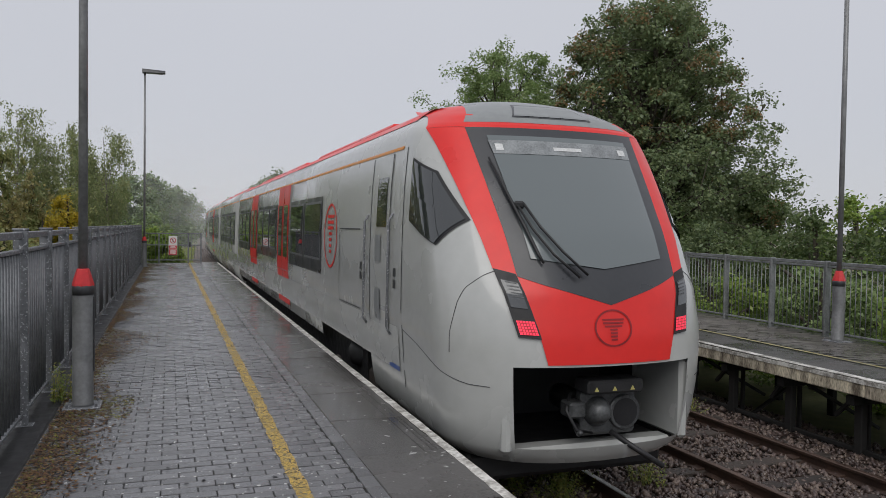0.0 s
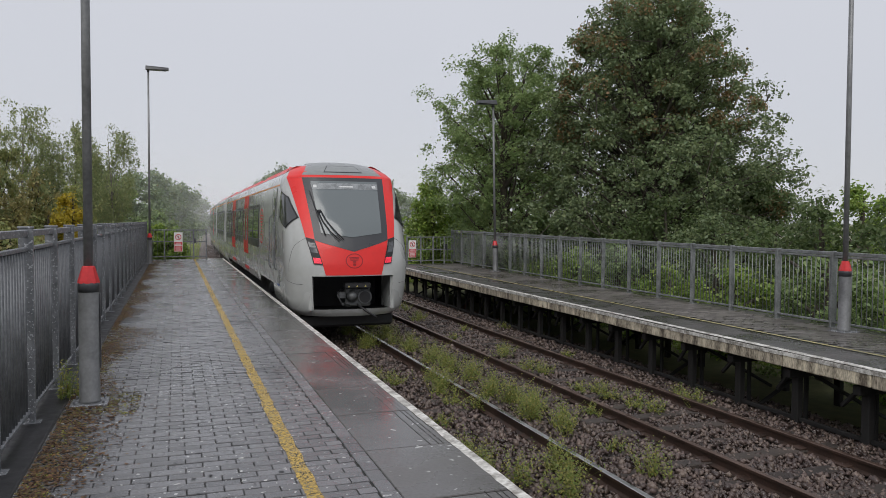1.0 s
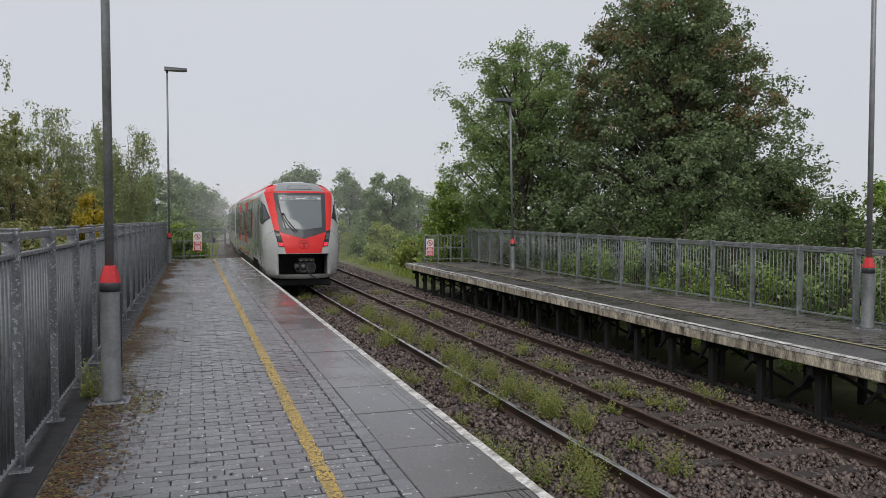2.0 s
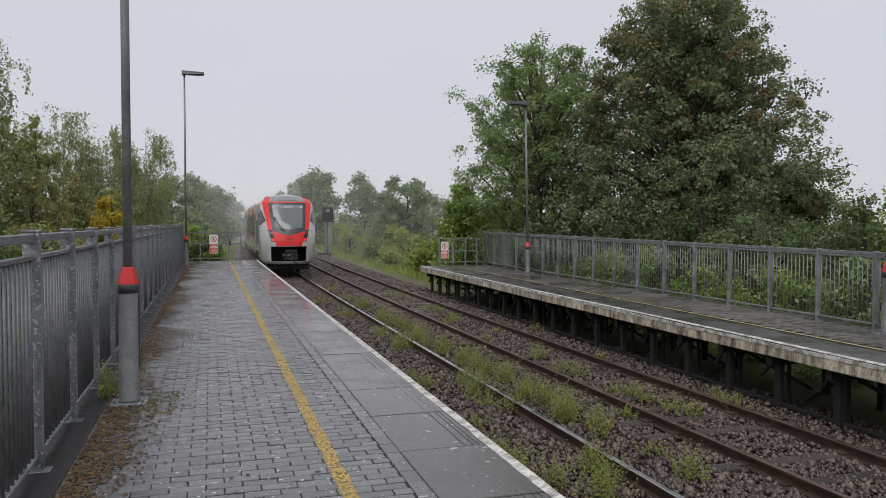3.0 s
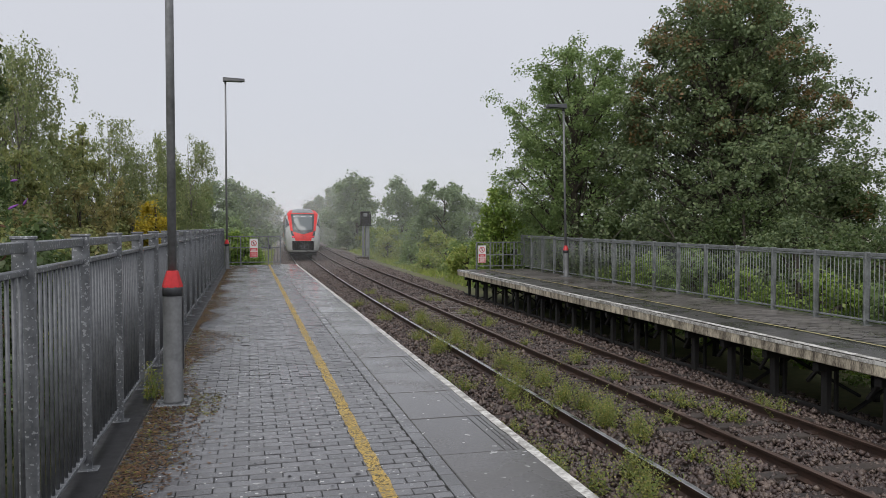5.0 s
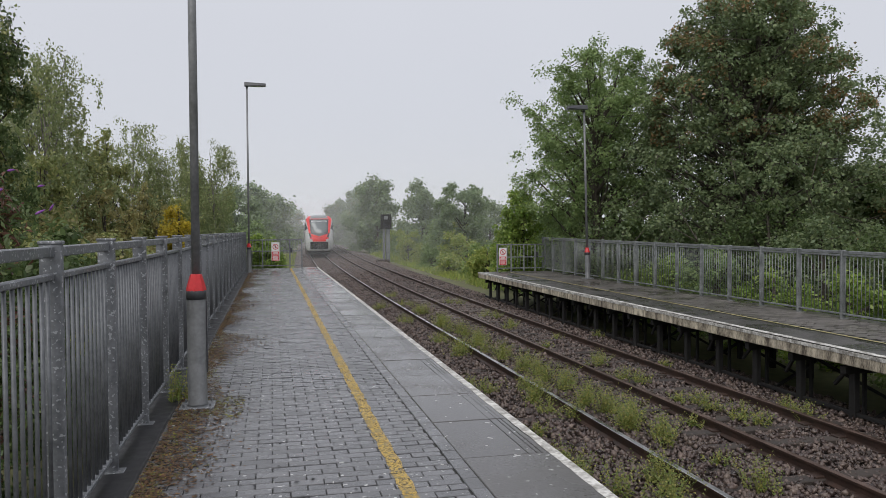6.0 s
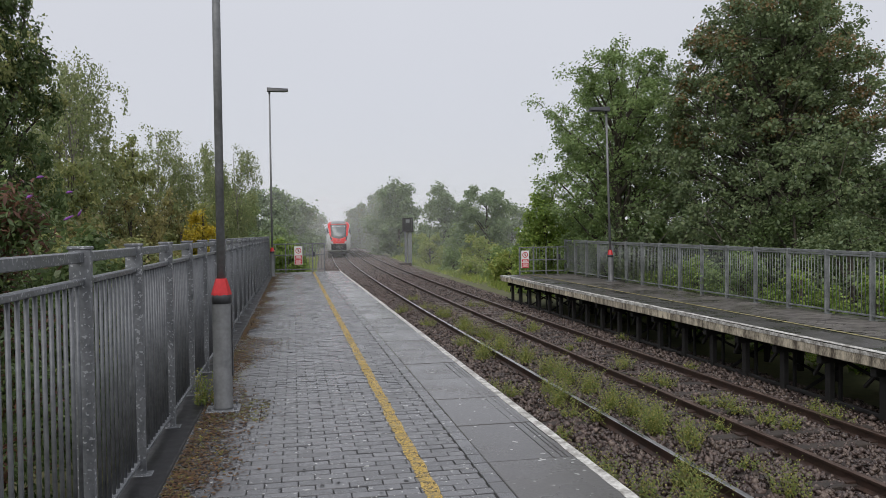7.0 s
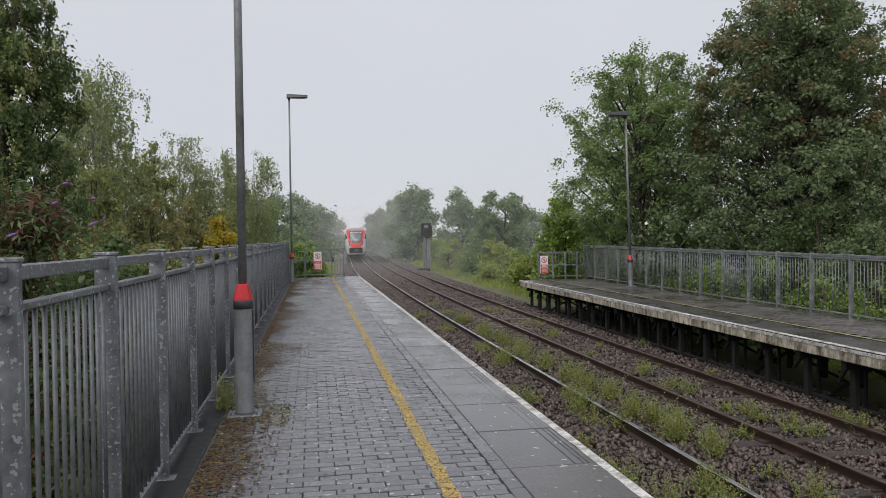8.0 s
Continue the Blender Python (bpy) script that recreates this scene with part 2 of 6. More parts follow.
M_LEAF_WARM = leaf_material("brownish_thicket_leaves", (0.285, 0.270, 0.115), (0.440, 0.385, 0.155))
M_LEAF_RED = leaf_material("reddish_shrub_leaves", (0.130, 0.060, 0.045), (0.230, 0.120, 0.075))
M_LEAF_VERGE = leaf_material("yellow_green_verge_leaves", (0.235, 0.330, 0.075), (0.450, 0.470, 0.135))
M_WEED = leaf_material("trackside_weeds", (0.150, 0.225, 0.050), (0.410, 0.370, 0.105))
M_FLOWER = surface("purple_buddleia_flower", (0.30, 0.10, 0.40), (0.20, 0.06, 0.30), 20, 80, 0.8, bump=0.2)


def flaking(m, scale, cut):
    """Paint worn through in flakes, so that the paving shows."""
    n, l = m.node_tree.nodes, m.node_tree.links
    tc, no, rp = n.new("ShaderNodeTexCoord"), n.new("ShaderNodeTexNoise"), n.new("ShaderNodeValToRGB")
    no.inputs["Scale"].default_value, no.inputs["Detail"].default_value, no.inputs["Roughness"].default_value = scale, 6, 0.72
    rp.color_ramp.elements[0].position, rp.color_ramp.elements[1].position = cut - 0.02, cut + 0.02
    l.new(tc.outputs["Object"], no.inputs["Vector"])
    l.new(no.outputs[0], rp.inputs[0])
    l.new(rp.outputs[0], n["Principled BSDF"].inputs["Alpha"])


flaking(M_YELLOW, 62.0, 0.475)
# part-clear white for sheets that stand in for distance haze, fading upward
M_HAZE_SHEET = bpy.data.materials.new("haze_sheet")
M_HAZE_SHEET.use_nodes = True
mist_nodes, mist_links = M_HAZE_SHEET.node_tree.nodes, M_HAZE_SHEET.node_tree.links
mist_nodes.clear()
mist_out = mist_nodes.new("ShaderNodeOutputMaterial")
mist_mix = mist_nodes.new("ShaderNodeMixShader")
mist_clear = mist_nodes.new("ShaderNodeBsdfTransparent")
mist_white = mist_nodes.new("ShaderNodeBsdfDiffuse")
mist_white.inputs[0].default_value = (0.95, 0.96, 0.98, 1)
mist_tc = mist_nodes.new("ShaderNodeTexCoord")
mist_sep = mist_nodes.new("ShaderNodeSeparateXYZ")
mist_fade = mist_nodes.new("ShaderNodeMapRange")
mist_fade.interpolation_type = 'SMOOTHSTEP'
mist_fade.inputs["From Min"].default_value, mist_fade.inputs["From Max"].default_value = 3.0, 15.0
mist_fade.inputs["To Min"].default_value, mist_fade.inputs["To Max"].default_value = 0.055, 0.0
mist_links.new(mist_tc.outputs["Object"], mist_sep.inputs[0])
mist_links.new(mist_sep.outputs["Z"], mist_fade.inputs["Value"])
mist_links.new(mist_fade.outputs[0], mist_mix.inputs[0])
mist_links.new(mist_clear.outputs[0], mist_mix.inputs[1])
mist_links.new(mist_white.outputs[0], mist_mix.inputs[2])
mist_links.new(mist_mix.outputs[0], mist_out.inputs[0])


# ---- building helpers ----
def mesh_of(name, verts, faces, mats, smooth=False, slots=None):
    me = bpy.data.meshes.new(name)
    me.from_pydata([tuple(v) for v in verts], [], [tuple(f) for f in faces])
    for m in (mats if isinstance(mats, (list, tuple)) else [mats]):
        me.materials.append(m)
    if slots is not None:
        me.polygons.foreach_set("material_index", slots)
    if smooth:
        me.polygons.foreach_set("use_smooth", [True] * len(me.polygons))
    me.update()
    return me


def fast_mesh(name, verts, faces, mat):
    """verts (n,3) and faces (m,k) arrays of one polygon size."""
    me = bpy.data.meshes.new(name)
    k = faces.shape[1]
    me.vertices.add(len(verts))
    me.vertices.foreach_set("co", np.ascontiguousarray(verts, dtype=np.float32).ravel())
    me.loops.add(faces.size)
    me.loops.foreach_set("vertex_index", np.ascontiguousarray(faces, dtype=np.int32).ravel())
    me.polygons.add(len(faces))
    me.polygons.foreach_set("loop_start", np.arange(0, faces.size, k, dtype=np.int32))
    me.materials.append(mat)
    me.update(calc_edges=True)
    return me


def part(name, me, parent, label="", m=None):
    ob = new(name, me)
    ob.parent = parent
    if m is not None:
        ob.matrix_basis = m
    return tagged(ob, label)


def bm_mesh(name, bm, mat, smooth=False, bevel=0.0, segments=2):
    if bevel:
        bmesh.ops.bevel(bm, geom=bm.edges[:], offset=bevel, segments=segments, affect='EDGES', profile=0.6)
    me = bpy.data.meshes.new(name)
    bm.to_mesh(me)
    bm.free()
    me.materials.append(mat)
    if smooth:
        me.polygons.foreach_set("use_smooth", [True] * len(me.polygons))
    return me


def box_mesh(name, size, mat, bevel=0.0, centre=(0, 0, 0)):
    bm = bmesh.new()
    bmesh.ops.create_cube(bm, size=1)
    for v in bm.verts:
        v.co = Vector((v.co.x * size[0] + centre[0], v.co.y * size[1] + centre[1], v.co.z * size[2] + centre[2]))
    return bm_mesh(name, bm, mat, bevel=bevel, segments=1)


def tube_mesh(name, rings, mat, sides=16, smooth=True, close=True):
    """rings: (x, y, z, radius) with horizontal or path-following circles."""
    pts = [Vector(r[:3]) for r in rings]
    verts, faces = [], []
    for i, r in enumerate(rings):
        d = (pts[min(i + 1, len(pts) - 1)] - pts[max(i - 1, 0)])
        d = d.normalized() if d.length > 1e-6 else Vector((0, 0, 1))
        a = Vector((1, 0, 0)) if abs(d.x) < 0.9 else Vector((0, 1, 0))
        u = d.cross(a).normalized()
        v = d.cross(u)
        for k in range(sides):
            t = 2 * math.pi * k / sides
            verts.append(pts[i] + (u * math.cos(t) + v * math.sin(t)) * r[3])
    for i in range(len(rings) - 1):
        for k in range(sides):
            a, b = i * sides + k, i * sides + (k + 1) % sides
            faces.append((a, b, b + sides, a + sides))
    if close:
        faces.append(tuple(range(sides))[::-1])
        faces.append(tuple(range((len(rings) - 1) * sides, len(rings) * sides)))
    return mesh_of(name, verts, faces, mat, smooth)


def shift(y):
    """How far the line has swung to the right at y: straight past the platforms, then an easy curve."""
    if y < 25:
        return 0.0
    if y < 85:
        return 3.5e-4 * (y - 25) ** 2
    return 1.26 + 0.042 * (y - 85)


def rise(y):
    """The line climbs gently past the platforms."""
    return 0.0024 * max(0.0, y - 25)


RAIL_Z = -0.87
R1, R2, R3 = 2.14, 3.68, 5.09
R0 = R1 - 1.44
CENTRE = (R0 + R1) / 2


def far_edge(y):
    return 5.79 + 0.014 * (y - 9)


def far_back(y):
    return 8.36 + 0.034 * (y - 10)


# ---- ground, line and ballast ----
def ground_sheet():
    ys = [-60, -20, 0, 20, 40, 60, 80, 100, 130, 170, 230, 320, 500, 1200, 2500]
    xs = [-2500, -800, -200, -60, -25, -10, -5, -3.6, 0, 7, 9.5, 12, 18, 30, 60, 200, 800, 2500]
    verts, faces = [], []
    for y in ys:
        s = shift(min(y, 400))
        for x in xs:
            z = -1.22
            if x < -5:
                z = -1.9 - 0.3 * noise.noise((x * 0.1, y * 0.1, 0))
            if x >= 12:
                z = -2.2 - 0.3 * noise.noise((x * 0.1, y * 0.1, 3))
            verts.append((x + s, y, z))
    n = len(xs)
    for j in range(len(ys) - 1):
        for i in range(n - 1):
            faces.append((j * n + i, j * n + i + 1, (j + 1) * n + i + 1, (j + 1) * n + i))
    ob = new("ground", mesh_of("ground", verts, faces, M_GRASS_GROUND, True))
    tagged(ob, "rough damp grassy ground beside the railway line", "ground", kind="structure")


def ballast_bed():
    verts, faces = [], []
    ys = list(np.arange(-8, 60, 0.5)) + list(np.arange(60, 420, 5.0))
    prof = [(-0.9, -1.2), (-0.35, -1.02), (0.0, -0.99), (0.7, -0.985), (1.42, -1.02), (2.14, -0.985), (2.9, -1.02), (3.68, -0.985), (4.4, -1.02), (5.09, -0.985), (5.9, -1.0), (6.6, -1.1), (7.6, -1.25)]
    n = len(prof)
    for y in ys:
        for x, z in prof:
            verts.append((x + shift(y), y, rise(y) + z - 0.07 + 0.03 * noise.noise((x * 2, y * 2, 0))))
    for j in range(len(ys) - 1):
        for i in range(n - 1):
            faces.append((j * n + i, j * n + i + 1, (j + 1) * n + i + 1, (j + 1) * n + i))
    bed = new("ballast_bed", mesh_of("ballast_bed", verts, faces, M_BED, True))
    tagged(bed, "brown stone ballast bed under two railway tracks", "ballast", kind="structure")
    return bed


def ballast_stones(parent):
    rng = np.random.default_rng(4)
    count = 78000
    u = rng.random(count)
    y = np.where(rng.random(count) < 0.05, -8 + 12.5 * u, 5.0 + 80 * u ** 2.3)
    x = rng.uniform(-0.2, 7.0, count)
    keep = np.ones(count, bool)
    for r in (R0, R1, R2, R3):
        keep &= abs(x - r) > 0.075
    x, y = x[keep], y[keep]
    count = len(x)
    far = np.maximum(y, 0)
    lift = np.array([rise(v) for v in y])
    heap = np.array([noise.noise((a * 0.9, b * 0.7, 4.0)) for a, b in zip(x, y)])
    z = lift - 1.022 + 0.03 * heap + rng.uniform(-0.03, 0.03, count) - np.clip(x - 5.9, 0, 2) * 0.13
    x = x + np.array([shift(v) for v in y])
    size = rng.uniform(0.020, 0.050, count) * (1 + 0.016 * far)
    gem = np.array([(1, 0, 0), (0, 1, 0), (-1, 0, 0), (0, -1, 0), (0, 0, 1), (0, 0, -1)], float)
    tris = np.array([(0, 1, 4), (1, 2, 4), (2, 3, 4), (3, 0, 4), (1, 0, 5), (2, 1, 5), (3, 2, 5), (0, 3, 5)])
    v = gem[None] * rng.uniform(0.65, 1.25, (count, 6, 1)) + rng.uniform(-0.35, 0.35, (count, 6, 3))
    ang = rng.uniform(0, 2 * np.pi, (count, 3))
    c, s = np.cos(ang), np.sin(ang)
    vx, vy, vz = v[..., 0], v[..., 1], v[..., 2] * 0.8
    vy, vz = vy * c[:, :1] - vz * s[:, :1], vy * s[:, :1] + vz * c[:, :1]
    vx, vy = vx * c[:, 2:] - vy * s[:, 2:], vx * s[:, 2:] + vy * c[:, 2:]
    out = np.stack([vx, vy, vz], -1) * size[:, None, None] + np.stack([x, y, z], -1)[:, None]
    faces = (tris[None] + 6 * np.arange(count)[:, None, None]).reshape(-1, 3)
    ob = new("ballast_stone", fast_mesh("ballast_stone", out.reshape(-1, 3), faces, M_BALLAST))
    tagged(ob, "loose angular wet brown ballast stones between the rails", "ballast", kind="stuff")


def rail_mesh(x0, y0, y1, top):
    prof = [(-0.062, -0.155), (-0.062, -0.143), (-0.012, -0.118), (-0.009, -0.045), (-0.034, -0.036), (-0.035, -0.006), (-0.028, 0.0), (0.028, 0.0), (0.035, -0.006), (0.034, -0.036), (0.009, -0.045), (0.012, -0.118), (0.062, -0.143), (0.062, -0.155)]
    ys = [y for y in ([y0] + list(np.arange(25, 90, 2.5)) + list(np.arange(90, 400, 12.0))) if y0 <= y <= y1]
    n = len(prof)
    verts = [(x0 + shift(y) + px, y, RAIL_Z + rise(y) + pz) for y in ys for px, pz in prof]
    faces, slots = [], []
    for j in range(len(ys) - 1):
        for i in range(n - 1):
            faces.append((j * n + i, (j + 1) * n + i, (j + 1) * n + i + 1, j * n + i + 1))
            slots.append(1 if i in (5, 6, 7) else 0)
    return mesh_of("rail", verts, faces, [M_RAIL, top], slots=slots)


def track(name, label, xl, xr, top, sleeper_mat):
    t = tagged(new(name), label, "railway track", "railway tracks", "structure")
    for x in (xl, xr):
        part("rail", rail_mesh(x, -8, 400, top), t)
    me = box_mesh("sleeper", (2.45, 0.21, 0.14), sleeper_mat, 0.012)
    pale = box_mesh("pale_sleeper", (2.45, 0.21, 0.14), M_SLEEPER_PALE, 0.012)
    chair = box_mesh("rail_chair", (0.26, 0.15, 0.05), M_RAIL, 0.008)
    for k in range(190):
        y = -6 + 0.66 * k
        c = (xl + xr) / 2 + shift(y)
        s = part("sleeper", pale if 22 < y < 30 and xl > 3 else me, t, m=pose(c, y, rise(y) + RAIL_Z - 0.225 + 0.012 * math.sin(k * 2.3) + (0.030 if xl > 3 else 0)))
        if 3 < y < 24:
            for dx in (-(xr - xl) / 2, (xr - xl) / 2):
                part("rail_chair", chair, s, m=pose(dx, 0, 0.07))
    return t


# ---- platforms ----
def near_platform():
    base = new("platform_near", box_mesh("platform_near", (3.55, 46.6, 1.2), M_JOINT, 0.0, (-1.775, 13.6, -0.606)))
    tagged(base, "station platform of wet grey block paving with pale coping", "platform", kind="structure")
    slab = box_mesh("coping_slab", (0.752, 1.106, 0.09), M_SLAB, 0.006)
    y = 5.622 - 0.56 - 13 * 1.12
    while y < 36.5:
        part("coping_slab", slab, base, m=pose(-0.405, y, -0.042 + 0.002 * math.sin(y * 9)))
        y += 1.12
    groove = box_mesh("groove", (0.0025, 46.0, 0.003), M_JOINT)
    for x in (-0.14, -0.18, -0.25):
        part("groove", groove, base, "narrow dark groove in the coping", m=pose(x, 13.5, 0.0032))
    rng = random.Random(3)
    verts, faces = [], []
    ys = np.arange(-9, 37.0, 0.12)
    for yy in ys:
        w = 0.085 + 0.012 * rng.random()
        verts += [(-w, yy, 0.006), (-0.012, yy, 0.009), (0.004 + 0.008 * rng.random(), yy, -0.006), (0.004, yy, -0.09 - 0.03 * rng.random())]
    for j in range(len(ys) - 1):
        for i in range(3):
            a = j * 4 + i
            faces.append((a, a + 1, a + 5, a + 4))
    part("white_edge_line", mesh_of("white_edge_line", verts, faces, M_WHITE_PAINT), base, "worn white painted platform edge")
    verts, faces = [], []
    for yy in ys[:]:
        verts += [(-1.380 + 0.020 * rng.random(), yy, 0.0085), (-1.255 - 0.020 * rng.random(), yy, 0.0115)]
    for j in range(len(ys) - 1):
        faces.append((2 * j, 2 * j + 1, 2 * j + 3, 2 * j + 2))
    part("yellow_line", mesh_of("yellow_line", verts, faces, M_YELLOW), base, "worn yellow painted warning line")
    drain = box_mesh("edge_strip", (0.26, 46, 0.05), M_BLACK, 0.01)
    part("edge_strip", drain, base, "black edging strip along the fence", m=pose(-3.28, 13.5, -0.020))
    return base


PAVE_L, PAVE_W = 0.234, 0.113


def pavers(base):
    """Running bond across the platform; the nearest are pieces of their own, the rest one run."""
    rng = random.Random(11)
    me = box_mesh("paver", (PAVE_L - 0.005, PAVE_W - 0.012, 0.06), M_PAVER, 0.004)
    verts, faces = [], []
    x0, x1 = -3.14, -0.905
    rows = int((36.6 + 8.5) / PAVE_W)
    made = 0
    for r in range(rows):
        y = -8.5 + (r + 0.5) * PAVE_W
        x = x0 + (PAVE_L / 2 if r % 2 else 0.0) - PAVE_L / 2
        while x < x1:
            a, b = max(x, x0), min(x + PAVE_L, x1)
            x += PAVE_L
            if b - a < 0.03:
                continue
            z = rng.uniform(-0.003, 0.003)
            tilt = rng.uniform(-0.6, 0.6)
            if y > 4.85 and made < 300 and b - a > PAVE_L - 0.001:
                part("paver", me, base, m=pose((a + b) / 2, y, z - 0.026, tilt, rng.uniform(-0.5, 0.5), rng.uniform(-0.7, 0.7)))
                made += 1
                continue
            g = 0.0025
            top = z + 0.003
            c = 0.003
            i = len(verts)
            ya, yb = y - PAVE_W / 2 + 0.006, y + PAVE_W / 2 - 0.006
            dz = rng.uniform(-0.002, 0.002)
            verts += [(a + g, ya, -0.03), (b - g, ya, -0.03), (b - g, yb, -0.03), (a + g, yb, -0.03),
                      (a + g + c, ya + c, top - dz), (b - g - c, ya + c, top + dz), (b - g - c, yb - c, top + dz), (a + g + c, yb - c, top - dz)]
            faces += [(i + 4, i + 5, i + 6, i + 7), (i, i + 1, i + 5, i + 4), (i + 1, i + 2, i + 6, i + 5), (i + 2, i + 3, i + 7, i + 6), (i + 3, i, i + 4, i + 7)]
    y = -8.5
    soldier = box_mesh("border_paver", (0.114, 0.218, 0.06), M_PAVER, 0.004)
    while y < 36.5:
        part("border_paver", soldier, base, m=pose(-0.843, y, -0.027 + rng.uniform(-0.002, 0.002), 0, 0, rng.uniform(-0.6, 0.6)))
        y += 0.226
    run = part("paver_run", mesh_of("paver_run", verts, faces, M_PAVER_ALL), base)
    tagged(run, "run of wet grey block pavers with dark joints", kind="stuff")


def far_platform():
    ys = list(np.arange(-12, 31.2, 1.45))
    ys[-1] = 30.3
    base = tagged(new("platform_far"), "opposite platform on dark trestles with stained concrete edge", "platform", kind="structure")
    verts, faces = [], []
    for y in ys:
        e, b = far_edge(y), far_back(y) + 0.35
        verts += [(e + 0.62, y, 0.0), (b, y, 0.0), (b, y, -0.22), (e + 0.05, y, -0.22), (e + 0.05, y, -0.04)]
    for j in range(len(ys) - 1):
        for i in range(5):
            a, b = j * 5 + i, j * 5 + (i + 1) % 5
            faces.append((a, b, b + 5, a + 5))
    faces += [(0, 1, 2, 3, 4), tuple(range(len(verts) - 5, len(verts)))[::-1]]
    part("deck", mesh_of("deck", verts, faces, M_ASPHALT), base, "dark wet asphalt platform deck")
    slab = box_mesh("edge_slab", (0.72, 1.435, 0.055), M_ASPHALT, 0.008)
    beam = box_mesh("edge_beam", (0.09, 1.442, 0.20), M_CONCRETE, 0.012)
    paint = box_mesh("white_edge_line", (0.11, 1.447, 0.012), M_WHITE_PAINT, 0.004)
    nosing = box_mesh("white_nosing", (0.008, 1.447, 0.055), M_WHITE_PAINT, 0.002)
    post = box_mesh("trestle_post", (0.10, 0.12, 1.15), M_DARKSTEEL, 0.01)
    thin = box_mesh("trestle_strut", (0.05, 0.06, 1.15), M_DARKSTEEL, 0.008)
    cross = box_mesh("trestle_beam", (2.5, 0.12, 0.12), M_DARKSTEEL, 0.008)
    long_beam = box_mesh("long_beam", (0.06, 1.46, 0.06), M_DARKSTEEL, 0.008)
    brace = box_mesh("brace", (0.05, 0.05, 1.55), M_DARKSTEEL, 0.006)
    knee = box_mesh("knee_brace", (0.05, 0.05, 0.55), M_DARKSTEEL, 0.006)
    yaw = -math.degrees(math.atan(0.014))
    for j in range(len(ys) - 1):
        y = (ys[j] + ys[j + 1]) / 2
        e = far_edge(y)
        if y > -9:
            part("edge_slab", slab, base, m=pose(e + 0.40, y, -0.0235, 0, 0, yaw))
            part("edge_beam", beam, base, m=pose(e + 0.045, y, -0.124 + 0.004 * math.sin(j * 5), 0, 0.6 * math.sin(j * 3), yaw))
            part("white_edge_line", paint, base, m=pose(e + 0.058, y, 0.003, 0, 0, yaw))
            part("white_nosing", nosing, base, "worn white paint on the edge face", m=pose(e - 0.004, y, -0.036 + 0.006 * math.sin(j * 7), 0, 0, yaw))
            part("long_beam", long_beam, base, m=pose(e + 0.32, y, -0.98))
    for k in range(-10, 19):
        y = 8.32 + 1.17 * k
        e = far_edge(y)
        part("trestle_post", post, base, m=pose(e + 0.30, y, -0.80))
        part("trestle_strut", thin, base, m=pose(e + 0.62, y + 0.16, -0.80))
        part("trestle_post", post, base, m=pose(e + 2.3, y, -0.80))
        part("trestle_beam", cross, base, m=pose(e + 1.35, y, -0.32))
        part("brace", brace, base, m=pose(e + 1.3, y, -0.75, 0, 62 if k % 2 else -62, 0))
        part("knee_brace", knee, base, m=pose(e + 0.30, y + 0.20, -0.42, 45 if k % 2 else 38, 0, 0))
    verts, faces = [], []
    yy = np.arange(-9, 29.6, 0.5)
    for y in yy:
        x = far_edge(y) + 0.95 + 0.012 * (y - 10)
        verts += [(x - 0.035, y, 0.014), (x + 0.035, y, 0.014)]
    for j in range(len(yy) - 1):
        faces.append((2 * j, 2 * j + 1, 2 * j + 3, 2 * j + 2))
    part("yellow_line", mesh_of("yellow_line", verts, faces, M_YELLOW_FAR), base, "faded yellow painted warning line")
    verts, faces = [], []
    rng = random.Random(5)
    r = 0
    while r * 0.125 < 25:
        y = 5 + (r + 0.5) * 0.125
        x = far_edge(y) + 1.02 + (0.113 if r % 2 else 0)
        while x < far_back(y) - 0.1:
            i = len(verts)
            z = 0.008 + rng.uniform(-0.002, 0.003)
            verts += [(x + 0.005, y - 0.057, z), (x + 0.22, y - 0.057, z), (x + 0.22, y + 0.057, z), (x + 0.005, y + 0.057, z)]
            faces.append((i, i + 1, i + 2, i + 3))
            x += 0.226
        r += 1
    run = part("paver_run", mesh_of("paver_run", verts, faces, M_PAVER_FAR), base)
    tagged(run, "run of dark wet block pavers", kind="stuff")


